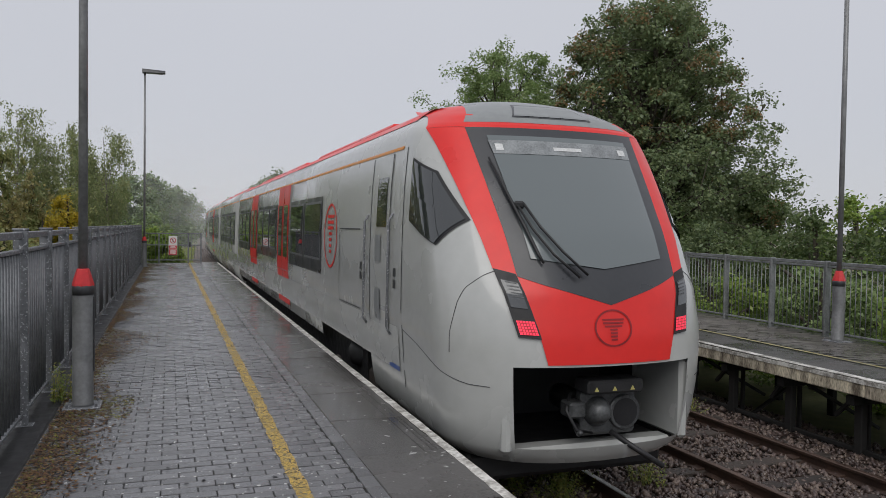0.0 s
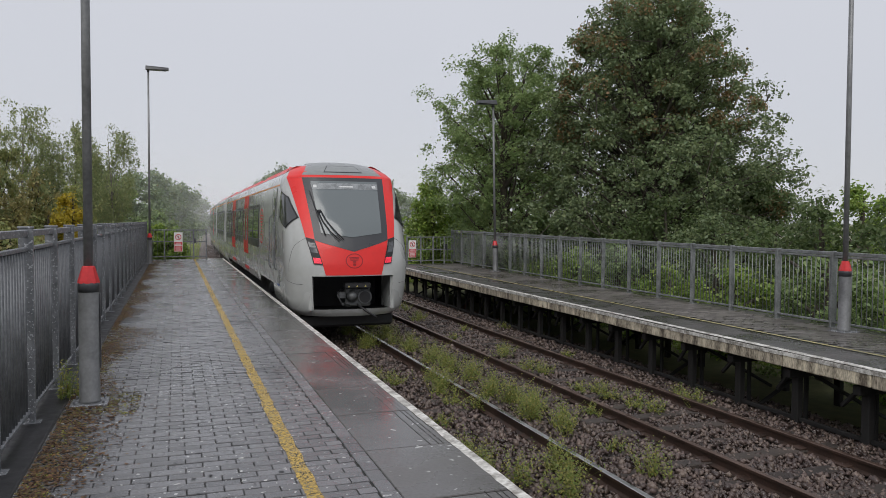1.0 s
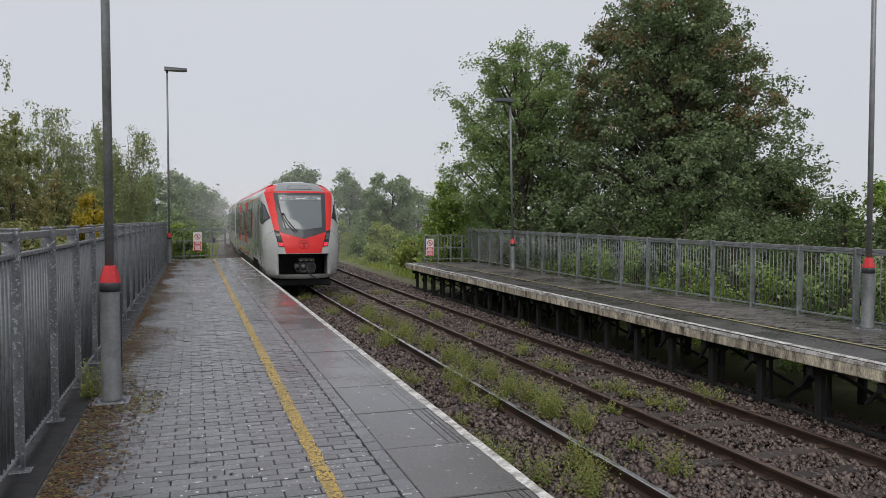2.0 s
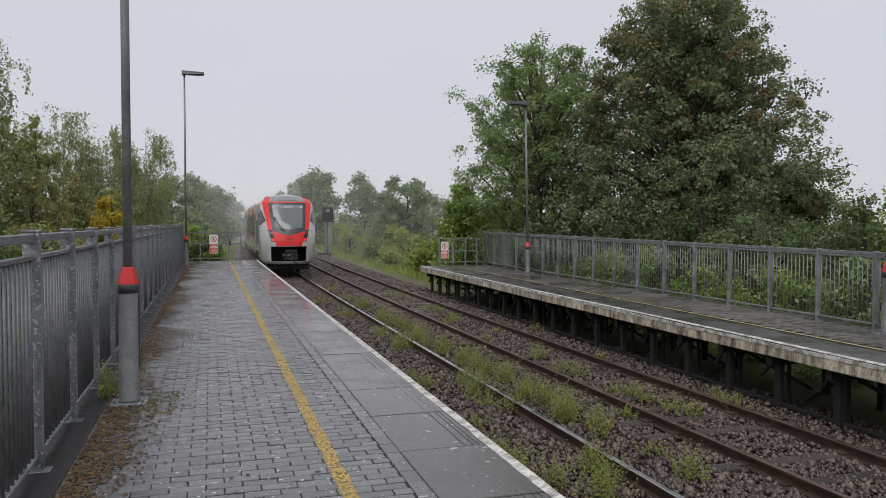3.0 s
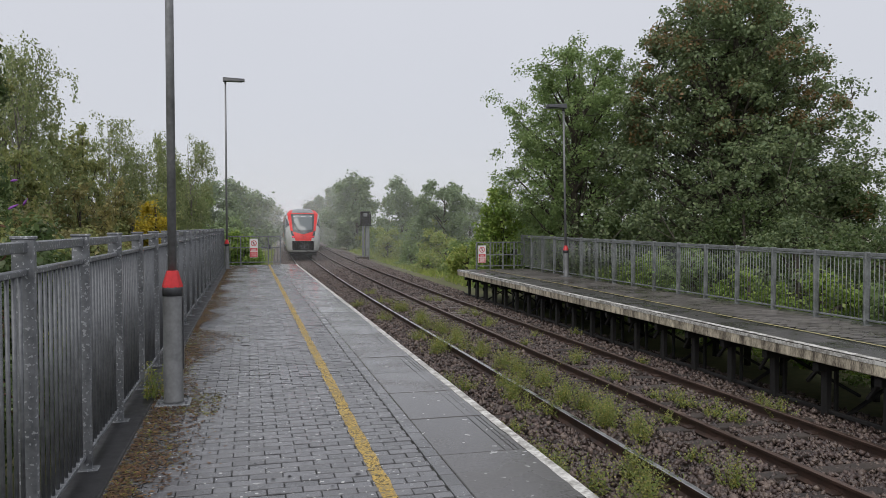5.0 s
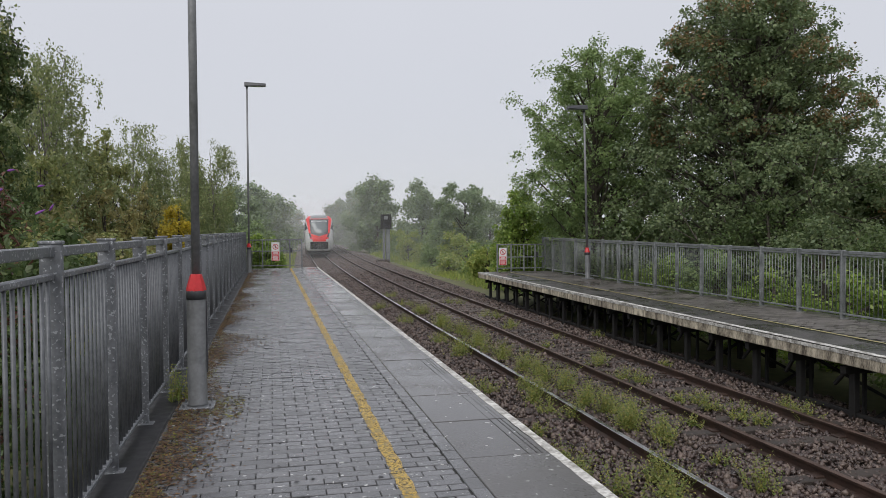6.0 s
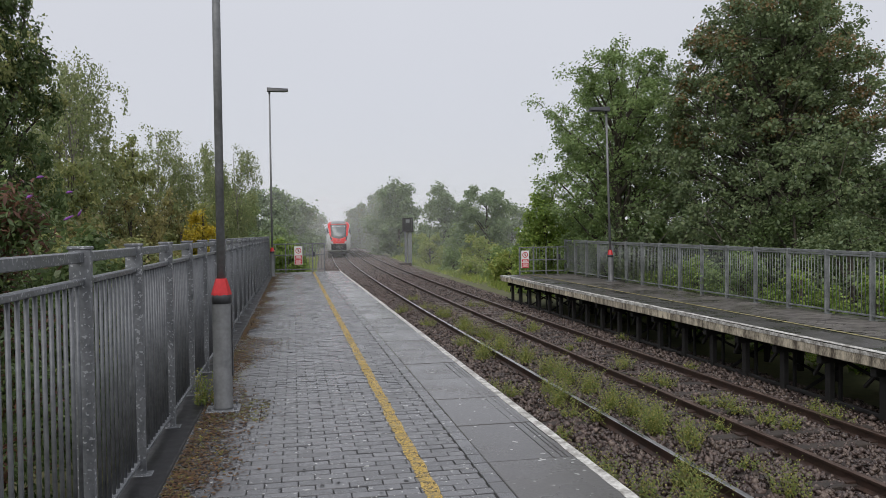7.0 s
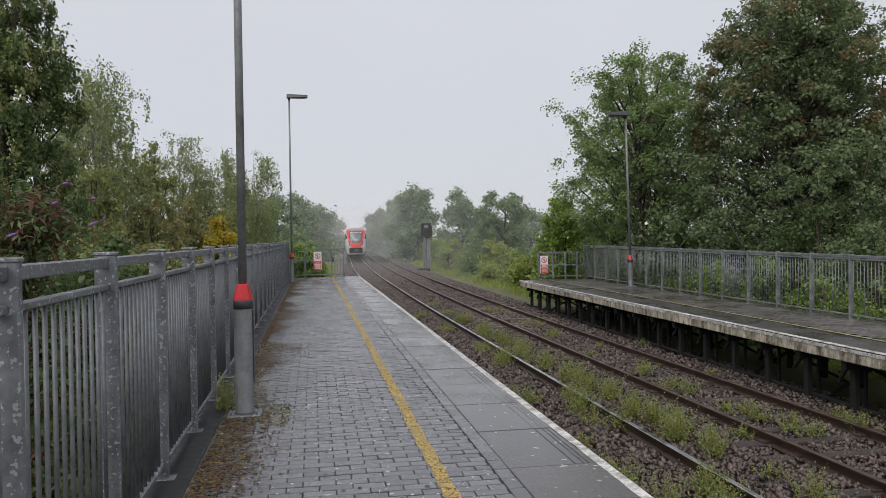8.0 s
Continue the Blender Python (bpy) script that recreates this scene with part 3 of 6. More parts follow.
# ---- fences, gates and signs ----
def fence(name, label, stations, height, rail2, mat, post_w, bars, bar_r, caps, bar_mat, stretch=lambda y: 1.0):
    """stations: plan points of the posts; stretch: the height's share along the fence."""
    f = tagged(new(name), label, "fence", "platform fences")
    post = box_mesh("post", (post_w, 0.045, height), mat, 0.006, (0, 0, height / 2 - 0.04))
    foot = box_mesh("foot_plate", (0.14, 0.13, 0.014), mat, 0.004)
    cap = box_mesh("post_cap", (post_w + 0.012, 0.06, 0.02), mat, 0.005)
    for k, (x, y) in enumerate(stations):
        if k + 1 < len(stations):
            dx, dy = stations[k + 1][0] - x, stations[k + 1][1] - y
        p = part("post", post, f, m=pose(x, y, 0, 0, 0, math.degrees(math.atan2(dy, dx)) - 90) @ Matrix.Diagonal((1, 1, stretch(y), 1)))
        part("foot_plate", foot, p, m=pose(0.03, 0, 0.004))
        if caps:
            part("post_cap", cap, p, m=pose(0, 0, height - 0.035))
    made = 0
    bar = tube_mesh("picket", [(0, 0, 0.10, bar_r), (0, 0, rail2 - 0.01, bar_r)], bar_mat, 8)
    verts, faces = [], []
    for k in range(len(stations) - 1):
        (xa, ya), (xb, yb) = stations[k], stations[k + 1]
        length = math.hypot(xb - xa, yb - ya)
        yaw = math.degrees(math.atan2(yb - ya, xb - xa)) - 90
        span = length - 0.02
        slope = math.degrees(math.atan2((stretch(yb) - stretch(ya)) * height, length))
        for z, h, w in ((height - 0.085, 0.06, 0.045), (rail2, 0.035, 0.045), (0.10, 0.035, 0.045)):
            part("rail", box_mesh("rail", (w, span, h), mat, 0.006), f, m=pose((xa + xb) / 2, (ya + yb) / 2, z * stretch((ya + yb) / 2), slope * z / height, 0, yaw))
        for i in range(bars):
            q = (i + 0.75) / (bars + 0.5)
            x, y = xa + (xb - xa) * q, ya + (yb - ya) * q
            if made < 290:
                part("picket", bar, f, m=pose(x, y, 0) @ Matrix.Diagonal((1, 1, stretch(y), 1)))
                made += 1
            else:
                j = len(verts)
                for z in (0.10 * stretch(y), (rail2 - 0.01) * stretch(y)):
                    verts += [(x - bar_r, y - bar_r, z), (x + bar_r, y - bar_r, z), (x + bar_r, y + bar_r, z), (x - bar_r, y + bar_r, z)]
                faces += [(j, j + 1, j + 5, j + 4), (j + 1, j + 2, j + 6, j + 5), (j + 2, j + 3, j + 7, j + 6), (j + 3, j, j + 4, j + 7)]
    if verts:
        tagged(part("picket_run", mesh_of("picket_run", verts, faces, bar_mat), f), "run of thin upright steel bars", kind="stuff")
    return f


def gate(name, label, xa, xb, y, height, mat, post_xs):
    g = tagged(new(name), label, "gate", "platform end gates")
    for x in post_xs:
        part("post", box_mesh("post", (0.06, 0.06, height), mat, 0.006), g, m=pose(x, y, height / 2))
    for a, b in zip(post_xs[:-1], post_xs[1:]):
        for z in (0.14, height - 0.55, height - 0.03):
            part("rail", box_mesh("rail", (b - a - 0.06, 0.04, 0.045), mat, 0.005), g, m=pose((a + b) / 2, y, z))
        n = max(2, int((b - a) / 0.13))
        bar = tube_mesh("bar", [(0, 0, 0.15, 0.008), (0, 0, height - 0.04, 0.008)], mat, 6)
        for i in range(1, n):
            part("bar", bar, g, m=pose(a + (b - a) * i / n, y, 0))
    part("latch_box", box_mesh("latch_box", (0.08, 0.09, 0.22), M_LAMPHEAD, 0.01), g, "dark latch box", m=pose(post_xs[-2] + 0.06, y - 0.05, height * 0.62))
    return g


def sign(x, y, z0, w, h):
    """White and red notice: a barred walker disc above, red text panels below."""
    s = tagged(new("warning_sign"), "white and red no-access warning sign on the gate", "sign", "gate signs")
    s.matrix_basis = pose(x, y, z0)
    part("sign_plate", box_mesh("sign_plate", (w, 0.012, h), M_SIGNWHITE, 0.004, (0, 0, h / 2)), s)
    for za, zb in ((0.02, 0.30), (0.335, 0.50)):
        part("red_panel", box_mesh("red_panel", (w - 0.04, 0.006, (zb - za) * h), M_SIGNRED, 0.0, (0, -0.009, (za + zb) / 2 * h)), s)
    for k in range(4):
        part("text_bar", box_mesh("text_bar", (w * (0.72 - 0.1 * (k % 2)), 0.004, 0.018 * h / 0.7), M_SIGNWHITE, 0.0, (0, -0.0135, (0.08 + 0.055 * k) * h)), s)
    for k in range(2):
        part("text_bar", box_mesh("text_bar", (w * (0.7 - 0.15 * k), 0.004, 0.022 * h / 0.7), M_SIGNWHITE, 0.0, (0, -0.0135, (0.385 + 0.06 * k) * h)), s)
    r, c = w * 0.36, 0.76 * h
    verts, faces = [], []
    n = 28
    for i in range(n):
        t = 2 * math.pi * i / n
        verts += [(r * math.cos(t), -0.009, c + r * math.sin(t)), (r * 0.78 * math.cos(t), -0.009, c + r * 0.78 * math.sin(t))]
    for i in range(n):
        a, b = 2 * i, 2 * ((i + 1) % n)
        faces.append((a, a + 1, b + 1, b))
    part("red_ring", mesh_of("red_ring", verts, faces, M_SIGNRED), s)
    part("red_bar", box_mesh("red_bar", (r * 1.75, 0.004, r * 0.16), M_SIGNRED), s, m=pose(0, -0.012, c, 0, 45, 0))
    part("black_symbol", box_mesh("black_symbol", (r * 0.32, 0.003, r * 0.95), M_SIGNBLACK, 0.0), s, m=pose(0, -0.0085, c, 0, -12, 0))


def lamp(x, y, height, label, head_dir, lean=0.0, cap_z=1.33, k=1.0):
    """Column in a thick sleeve with a red cone cap; flat lantern on top."""
    l = tagged(new("platform_lamp"), label, "street lamp", "platform lamps")
    l.matrix_basis = pose(x, y, 0, 0, lean, 0)
    h = cap_z - 0.16
    r = 0.094
    bm = bmesh.new()
    bmesh.ops.create_cube(bm, size=1)
    for v in bm.verts:
        v.co = Vector((v.co.x * 0.33, v.co.y * 0.33, v.co.z * 0.022 + 0.012))
    part("base_plate", bm_mesh("base_plate", bm, M_GALV, bevel=0.004, segments=1), l, "galvanised base plate")
    bolt = tube_mesh("bolt", [(0, 0, 0.02, 0.014), (0, 0, 0.05, 0.014), (0, 0, 0.055, 0.008)], M_GALV, 6, False)
    for bx in (-0.125, 0.125):
        for by in (-0.125, 0.125):
            part("bolt", bolt, l, m=pose(bx, by, 0))
    part("sleeve", tube_mesh("sleeve", [(0, 0, 0.02, r + 0.012), (0, 0, 0.045, r), (0, 0, h - 0.09, r), (0, 0, h - 0.088, r)], M_POLE, 28), l, "thick grey steel sleeve")
    part("collar", tube_mesh("collar", [(0, 0, h - 0.09, r + 0.004), (0, 0, h - 0.012, r + 0.004), (0, 0, h, r - 0.002)], M_LAMPHEAD, 28), l, "dark collar band")
    part("door_strip", box_mesh("door_strip", (0.012, 0.05, h - 0.45), M_LAMPHEAD, 0.004), l, m=pose(r + 0.004, 0.0, h / 2 + 0.12))
    part("cone_cap", tube_mesh("cone_cap", [(0, 0, h - 0.004, r + 0.006), (0, 0, h + 0.02, r + 0.002), (0, 0, cap_z - 0.006, 0.056), (0, 0, cap_z, 0.048)], M_REDCAP, 8, False), l, "faceted red plastic cone cap")
    part("shaft", tube_mesh("shaft", [(0, 0, cap_z - 0.05, 0.042), (0, 0, height * 0.6, 0.040), (0, 0, height, 0.034)], M_POLE, 20), l)
    d = head_dir
    bm = bmesh.new()
    bmesh.ops.create_cube(bm, size=1)
    for v in bm.verts:
        t = v.co.x + 0.5
        wide = 0.14 + 0.04 * t
        v.co = Vector((d * (t * (0.88 if k == 1.0 else 0.70) - 0.10), v.co.y * 2 * wide * (0.55 if v.co.z > 0 else 1), height + 0.0 + (0.17 if v.co.z > 0 else 0.0) * (1 - 0.4 * t) + 0.03 * t))
    bmesh.ops.recalc_face_normals(bm, faces=bm.faces[:])
    head = part("lantern", bm_mesh("lantern", bm, M_LAMPHEAD, bevel=0.015), l, "flat dark lantern head")
    part("lens", box_mesh("lens", (0.5, 0.2, 0.012), M_LENS, 0.004), head, m=pose(d * 0.42, 0, height + 0.004))
    part("spigot", tube_mesh("spigot", [(0, 0, height - 0.09, 0.045), (0, 0, height + 0.03, 0.045)], M_LAMPHEAD, 14), l)
    return l


def signal_post():
    s = tagged(new("signal"), "dark railway signal head on a pale concrete column", "railway signal")
    s.matrix_basis = pose(7.55, 65.5, 0)
    part("column", box_mesh("column", (0.36, 0.35, 3.2), M_GALV_FAR, 0.02), s, "pale grey column", m=pose(0.12, 0, 0.55))
    part("steel_post", box_mesh("steel_post", (0.18, 0.2, 3.0), M_GALV, 0.01), s, m=pose(-0.26, -0.2, 0.5))
    part("base_block", box_mesh("base_block", (1.0, 0.8, 0.45), M_SLEEPER, 0.03), s, m=pose(-0.3, -0.1, -1.0))
    head = part("signal_head", box_mesh("signal_head", (0.75, 0.3, 1.15), M_BLACK, 0.05), s, "black signal head box", m=pose(-0.1, -0.2, 2.55))
    part("lens_panel", box_mesh("lens_panel", (0.34, 0.03, 0.30), M_GALV_FAR, 0.01), head, "grey lens panel", m=pose(0.02, -0.165, 0.28))
    for z in (0.52, 0.06, -0.12, -0.34, -0.54):
        part("cross_bar", box_mesh("cross_bar", (0.84, 0.05, 0.05), M_DARKSTEEL, 0.008), head, m=pose(0.02, -0.19, z))
    for x in (-0.36, 0.24, 0.42):
        part("upright_bar", box_mesh("upright_bar", (0.05, 0.05, 1.2), M_DARKSTEEL, 0.008), head, m=pose(x, -0.22, 0.02))
    part("cage", box_mesh("cage", (0.08, 0.7, 0.9), M_DARKSTEEL, 0.01), s, m=pose(0.38, 0.05, 2.45))
    part("platform_plate", box_mesh("platform_plate", (1.0, 0.7, 0.06), M_DARKSTEEL, 0.01), s, m=pose(0.02, 0.0, 1.92))
    for x in (-0.44, 0.44):
        part("rail_post", tube_mesh("rail_post", [(0, 0, 0, 0.02), (0, 0, 1.2, 0.02)], M_DARKSTEEL, 6), s, m=pose(x, 0.3, 1.95))


ground_sheet()
bed = ballast_bed()
ballast_stones(bed)
track("track_1", "railway track with bright-headed rails nearest the platform", R0, R1, M_RAILTOP, M_SLEEPER)
track("track_2", "second railway track with brown rusty rails", R2, R3, M_RAILTOP_BROWN, M_SLEEPER)
platform = near_platform()
far_platform()
fence("platform_fence", "galvanised steel fence with flat posts along the paved platform", [(-3.36, 3.09 + 1.42 * k) for k in range(-5, 24)], 1.735, 1.515, M_GALV, 0.115, 12, 0.0115, True, M_GALV_BAR)
fence("platform_fence", "lower galvanised railing along the opposite platform", [(far_back(y), y) for y in [11.19 + 1.293 * k for k in range(-12, 16)]], 1.41, 1.268, M_GALV_FAR, 0.105, 12, 0.0075, False, M_GALV_FAR, lambda y: 0.955 + 0.0046 * (y - 11.2))
gate("platform_gate", "galvanised barred gate closing the platform end", -3.25, -0.8, 36.45, 1.37, M_GALV, [-3.2, -2.6, -1.35, -0.8])
gate("platform_gate", "galvanised barred gate at the opposite platform end", 7.0, 9.05, 30.3, 1.15, M_GALV_FAR, [6.95, 7.55, 8.1, 8.6, 9.05])
sign(-2.01, 36.40, 0.36, 0.37, 0.87)
sign(7.17, 30.24, 0.27, 0.33, 0.72)
lamp(-2.93, 7.95, 6.6, "grey lamp column with sleeve and red cone cap beside fence", 1)
lamp(-3.12, 33.2, 7.85, "tall grey lamp column with red cone cap near the gate", 1, 0.0, 1.24)
lamp(8.62, 24.9, 5.9, "slim grey lamp column with red cap on the opposite platform", -1, -1.2, 1.10, 0.8)
lamp(8.10, 9.42, 6.4, "grey lamp column with red cone cap on the opposite platform", -1, 0.0, 1.16)
signal_post()


# ---- plants ----
def leaf_quads(rng, p, nrm, size, aspect=0.6, along=None):
    """One bent quad a leaf at the places p, facing nrm; returns vertices and faces."""
    count = len(p)
    nrm = nrm / (np.linalg.norm(nrm, axis=1)[:, None] + 1e-9)
    a = np.cross(nrm, rng.normal(0, 1, (count, 3))) if along is None else along
    a = a / (np.linalg.norm(a, axis=1)[:, None] + 1e-9)
    b = np.cross(nrm, a)
    s = (size * rng.uniform(0.55, 1.3, count))[:, None]
    bend = nrm * s * rng.uniform(0.05, 0.4, count)[:, None]
    v = np.stack([p - a * s, p - b * s * aspect + bend, p + a * s - bend * 0.6, p + b * s * aspect + bend], 1)
    return v.reshape(-1, 3), np.arange(4 * count).reshape(-1, 4)


def leaf_cloud(rng, centres, spread, count, size, droop=0.0, aspect=0.6):
    """Loose leaves scattered about the centres."""
    k = rng.integers(0, len(centres), count)
    p = centres[k] + np.clip(rng.normal(0, 1, (count, 3)), -1.7, 1.7) * spread * np.array([1, 1, 0.75])
    nrm = rng.normal(0, 1, (count, 3))
    nrm[:, 2] = np.abs(nrm[:, 2]) + 0.4
    return leaf_quads(rng, p, nrm, size, aspect)


def spray_leaves(rng, centres, radii, count, size, droop=0.0, aspect=0.6):
    """Leaves in flat, sagging sprays round the twig ends, or hanging in strands where the tree droops."""
    k = rng.integers(0, len(centres), count)
    ang = rng.uniform(0, 2 * np.pi, count)
    q = np.sqrt(rng.random(count))
    r = radii[k] * q
    off = np.stack([np.cos(ang) * r, np.sin(ang) * r, radii[k] * (rng.normal(0, 0.36, count) - 0.34 * q * q + 0.1)], 1)
    stray = rng.random(count) < 0.3
    off[stray] *= rng.uniform(1.0, 1.7, (count, 1))[stray]
    p = centres[k] + off
    nrm = rng.normal(0, 0.62, (count, 3)) + off * (0.5 / radii[k])[:, None] + np.array([0, 0, 0.7])
    along = None
    if droop:
        strands = max(30, count // 48)
        sk = rng.integers(0, len(centres), strands)
        st = centres[sk] + rng.normal(0, 0.6, (strands, 3)) * radii[sk][:, None] * np.array([1, 1, 0.5])
        length = droop * rng.uniform(0.5, 1.9, strands)
        sway = rng.normal(0, 0.10, (strands, 2))
        n = int(count * 0.75)
        h = rng.integers(0, strands, n)
        u = rng.random(n)
        p[:n] = st[h] + rng.normal(0, 0.045, (n, 3))
        p[:n, 2] -= u * length[h]
        p[:n, :2] += sway[h] * (u * u)[:, None] * length[h][:, None]
        p[:, 2] = np.maximum(p[:, 2], 0.1)
        nrm[:n] = rng.normal(0, 1, (n, 3)) * np.array([1, 1, 0.4])
        along = np.cross(nrm, rng.normal(0, 1, (count, 3)))
        along[:n] = np.array([0, 0, -1.0]) + rng.normal(0, 0.45, (n, 3))
    return leaf_quads(rng, p, nrm, size, aspect, along)


def limb_mesh(name, limbs, mat):
    verts, faces = [], []
    for pts, r0, r1 in limbs:
        n, sides = len(pts), 7 if r0 > 0.05 else 4
        k = len(verts)
        for i, p in enumerate(pts):
            d = (pts[min(i + 1, n - 1)] - pts[max(i - 1, 0)]).normalized()
            u = d.orthogonal().normalized()
            w = d.cross(u)
            r = r0 + (r1 - r0) * i / (n - 1)
            for j in range(sides):
                t = 2 * math.pi * j / sides
                verts.append(p + (u * math.cos(t) + w * math.sin(t)) * r)
        for i in range(n - 1):
            for j in range(sides):
                a, b = k + i * sides + j, k + i * sides + (j + 1) % sides
                faces.append((a, b, b + sides, a + sides))
    return mesh_of(name, verts, faces, mat, True)


def tree(label, x, y, z, height, radius, profile, leaf, count, size, seed, bark=None, crown_from=0.15, clumps=260, spread=0.34, droop=0.0, accent=None, trunk_r=0.2, lean=0.0, category="tree", name="tree", aspect=0.6, ragged=0.30):
    """Tapered trunk, boughs that climb to an uneven crown line, twigs off each bough and a leaf spray at each twig's end. profile: (height share, radius share)."""
    rng = np.random.default_rng(seed)
    t = tagged(new(name), label, category, "trees beside the line" if category == "tree" else "shrubs beside the line")
    t.matrix_basis = pose(x, y, z)
    prof_s, prof_r = [p[0] for p in profile], [p[1] for p in profile]

    def crown_line(s, a):
        return np.interp(s, prof_s, prof_r) * radius * (1.0 + ragged * noise.noise((math.cos(a) * 1.4, math.sin(a) * 1.4, s * 4.5 + seed * 1.7)))

    def stem_at(s):
        return Vector((lean * s + 0.012 * height * math.sin(5 * s + seed), 0.012 * height * math.cos(4 * s + seed), height * 0.95 * s))

    limbs = [([stem_at(s) for s in (0, 0.15, 0.3, 0.5, 0.7, 0.85, 1)], trunk_r, trunk_r * 0.10)]
    n_boughs = max(8, clumps // 9)
    each = max(3, clumps // n_boughs)
    centres, radii = [], []
    for k in range(n_boughs):
        s = crown_from + (0.985 - crown_from) * ((k + rng.uniform(0.1, 0.9)) / n_boughs)
        ang = k * 2.39996 + rng.normal(0, 0.35)
        reach = crown_line(s, ang) * (rng.uniform(0.80, 1.04) if k % 4 else rng.uniform(0.3, 0.75))
        tip = Vector((math.cos(ang) * reach + lean * s, math.sin(ang) * reach, s * height))
        start = stem_at(max(0.03, min(0.9, s * 0.93 - rng.uniform(0.08, 0.24))))
        mid = start.lerp(tip, 0.5) + Vector((rng.normal(0, 0.05), rng.normal(0, 0.05), 0.04)) * reach
        if droop > 0.4:
            mid.z += 0.22 * reach
            tip.z -= 0.10 * reach
        limbs.append(([start, start.lerp(mid, 0.55), mid, mid.lerp(tip, 0.45), mid.lerp(tip, 0.85)], trunk_r * 0.34, 0.010))
        length = (tip - start).length
        centres.append(tuple(mid.lerp(tip, 0.85)))
        radii.append(spread * rng.uniform(0.7, 1.3))
        for i in range(each):
            q = 1.0 if i == 0 else rng.uniform(0.55 if droop > 0.4 else 0.34, 1.0) ** 0.8
            on = start.lerp(mid, q * 2) if q < 0.5 else mid.lerp(tip, q * 2 - 1)
            wide = length * (0.10 + 0.20 * (1 - abs(q - 0.6)))
            c = on + Vector((rng.normal(0, 1), rng.normal(0, 1), rng.normal(0.15, 0.8))) * wide * (0.35 if i == 0 else 0.62)
            c.z = min(max(0.12, c.z), height * 1.01)
            far_off = Vector((c.x - lean * c.z / height, c.y, 0))
            limit = crown_line(min(1.0, c.z / height), math.atan2(c.y, far_off.x)) * 1.04
            if far_off.length > limit:
                c.x, c.y = lean * c.z / height + far_off.x * limit / far_off.length, c.y * limit / far_off.length
            centres.append(tuple(c))
            radii.append(spread * rng.uniform(0.7, 1.6))
            if i % 2 == 0:
                limbs.append(([on, on.lerp(c, 0.6) + Vector((0, 0, 0.02 * length)), c], max(0.008, trunk_r * 0.07), 0.005))
    centres, radii = np.array(centres), np.array(radii)
    part("trunk", limb_mesh("trunk", limbs, bark or M_BARK), t, "bare trunk with spreading limbs")
    v, f = spray_leaves(rng, centres, radii, count, size, droop, aspect)
    part("crown", fast_mesh("crown", v, f, leaf), t, "uneven leafy crown")
    if accent:
        mat, share, low = accent
        some = rng.permutation(len(centres))[:max(3, int(len(centres) * share))]
        some = some[centres[some, 2] > low * height]
        v, f = spray_leaves(rng, centres[some] + np.array([0, 0, 0.05]), radii[some], int(count * share * 0.6), size, droop, aspect)
        part("accent_leaves", fast_mesh("accent_leaves", v, f, mat), t, "leaves turning rusty brown")
    return t


ROUND = [(0, 0.3), (0.15, 0.75), (0.4, 1.0), (0.65, 0.92), (0.85, 0.62), (1, 0.12)]
MAPLE = [(0, 0.7), (0.15, 0.95), (0.3, 1.0), (0.43, 0.95), (0.56, 0.82), (0.73, 0.64), (0.85, 0.52), (0.95, 0.36), (1, 0.14)]
OAK = [(0, 0.3), (0.18, 0.6), (0.38, 0.92), (0.6, 1.0), (0.8, 0.95), (0.92, 0.7), (1, 0.25)]
CONE = [(0, 0.7), (0.12, 0.95), (0.3, 1.0), (0.5, 0.85), (0.7, 0.62), (0.88, 0.34), (1, 0.06)]
TALL = [(0, 0.4), (0.2, 0.8), (0.5, 1.0), (0.8, 0.7), (1, 0.15)]
WIDE = [(0, 0.8), (0.3, 1.0), (0.6, 0.9), (0.85, 0.6), (1, 0.15)]
WISP = [(0, 0.15), (0.4, 0.4), (0.6, 0.9), (0.75, 1.0), (0.9, 0.75), (1, 0.25)]
POST = [(0, 0.9), (0.3, 1.0), (0.6, 0.95), (0.85, 0.8), (1, 0.4)]
BUSH = [(0, 0.95), (0.3, 1.0), (0.6, 0.85), (0.85, 0.55), (1, 0.2)]


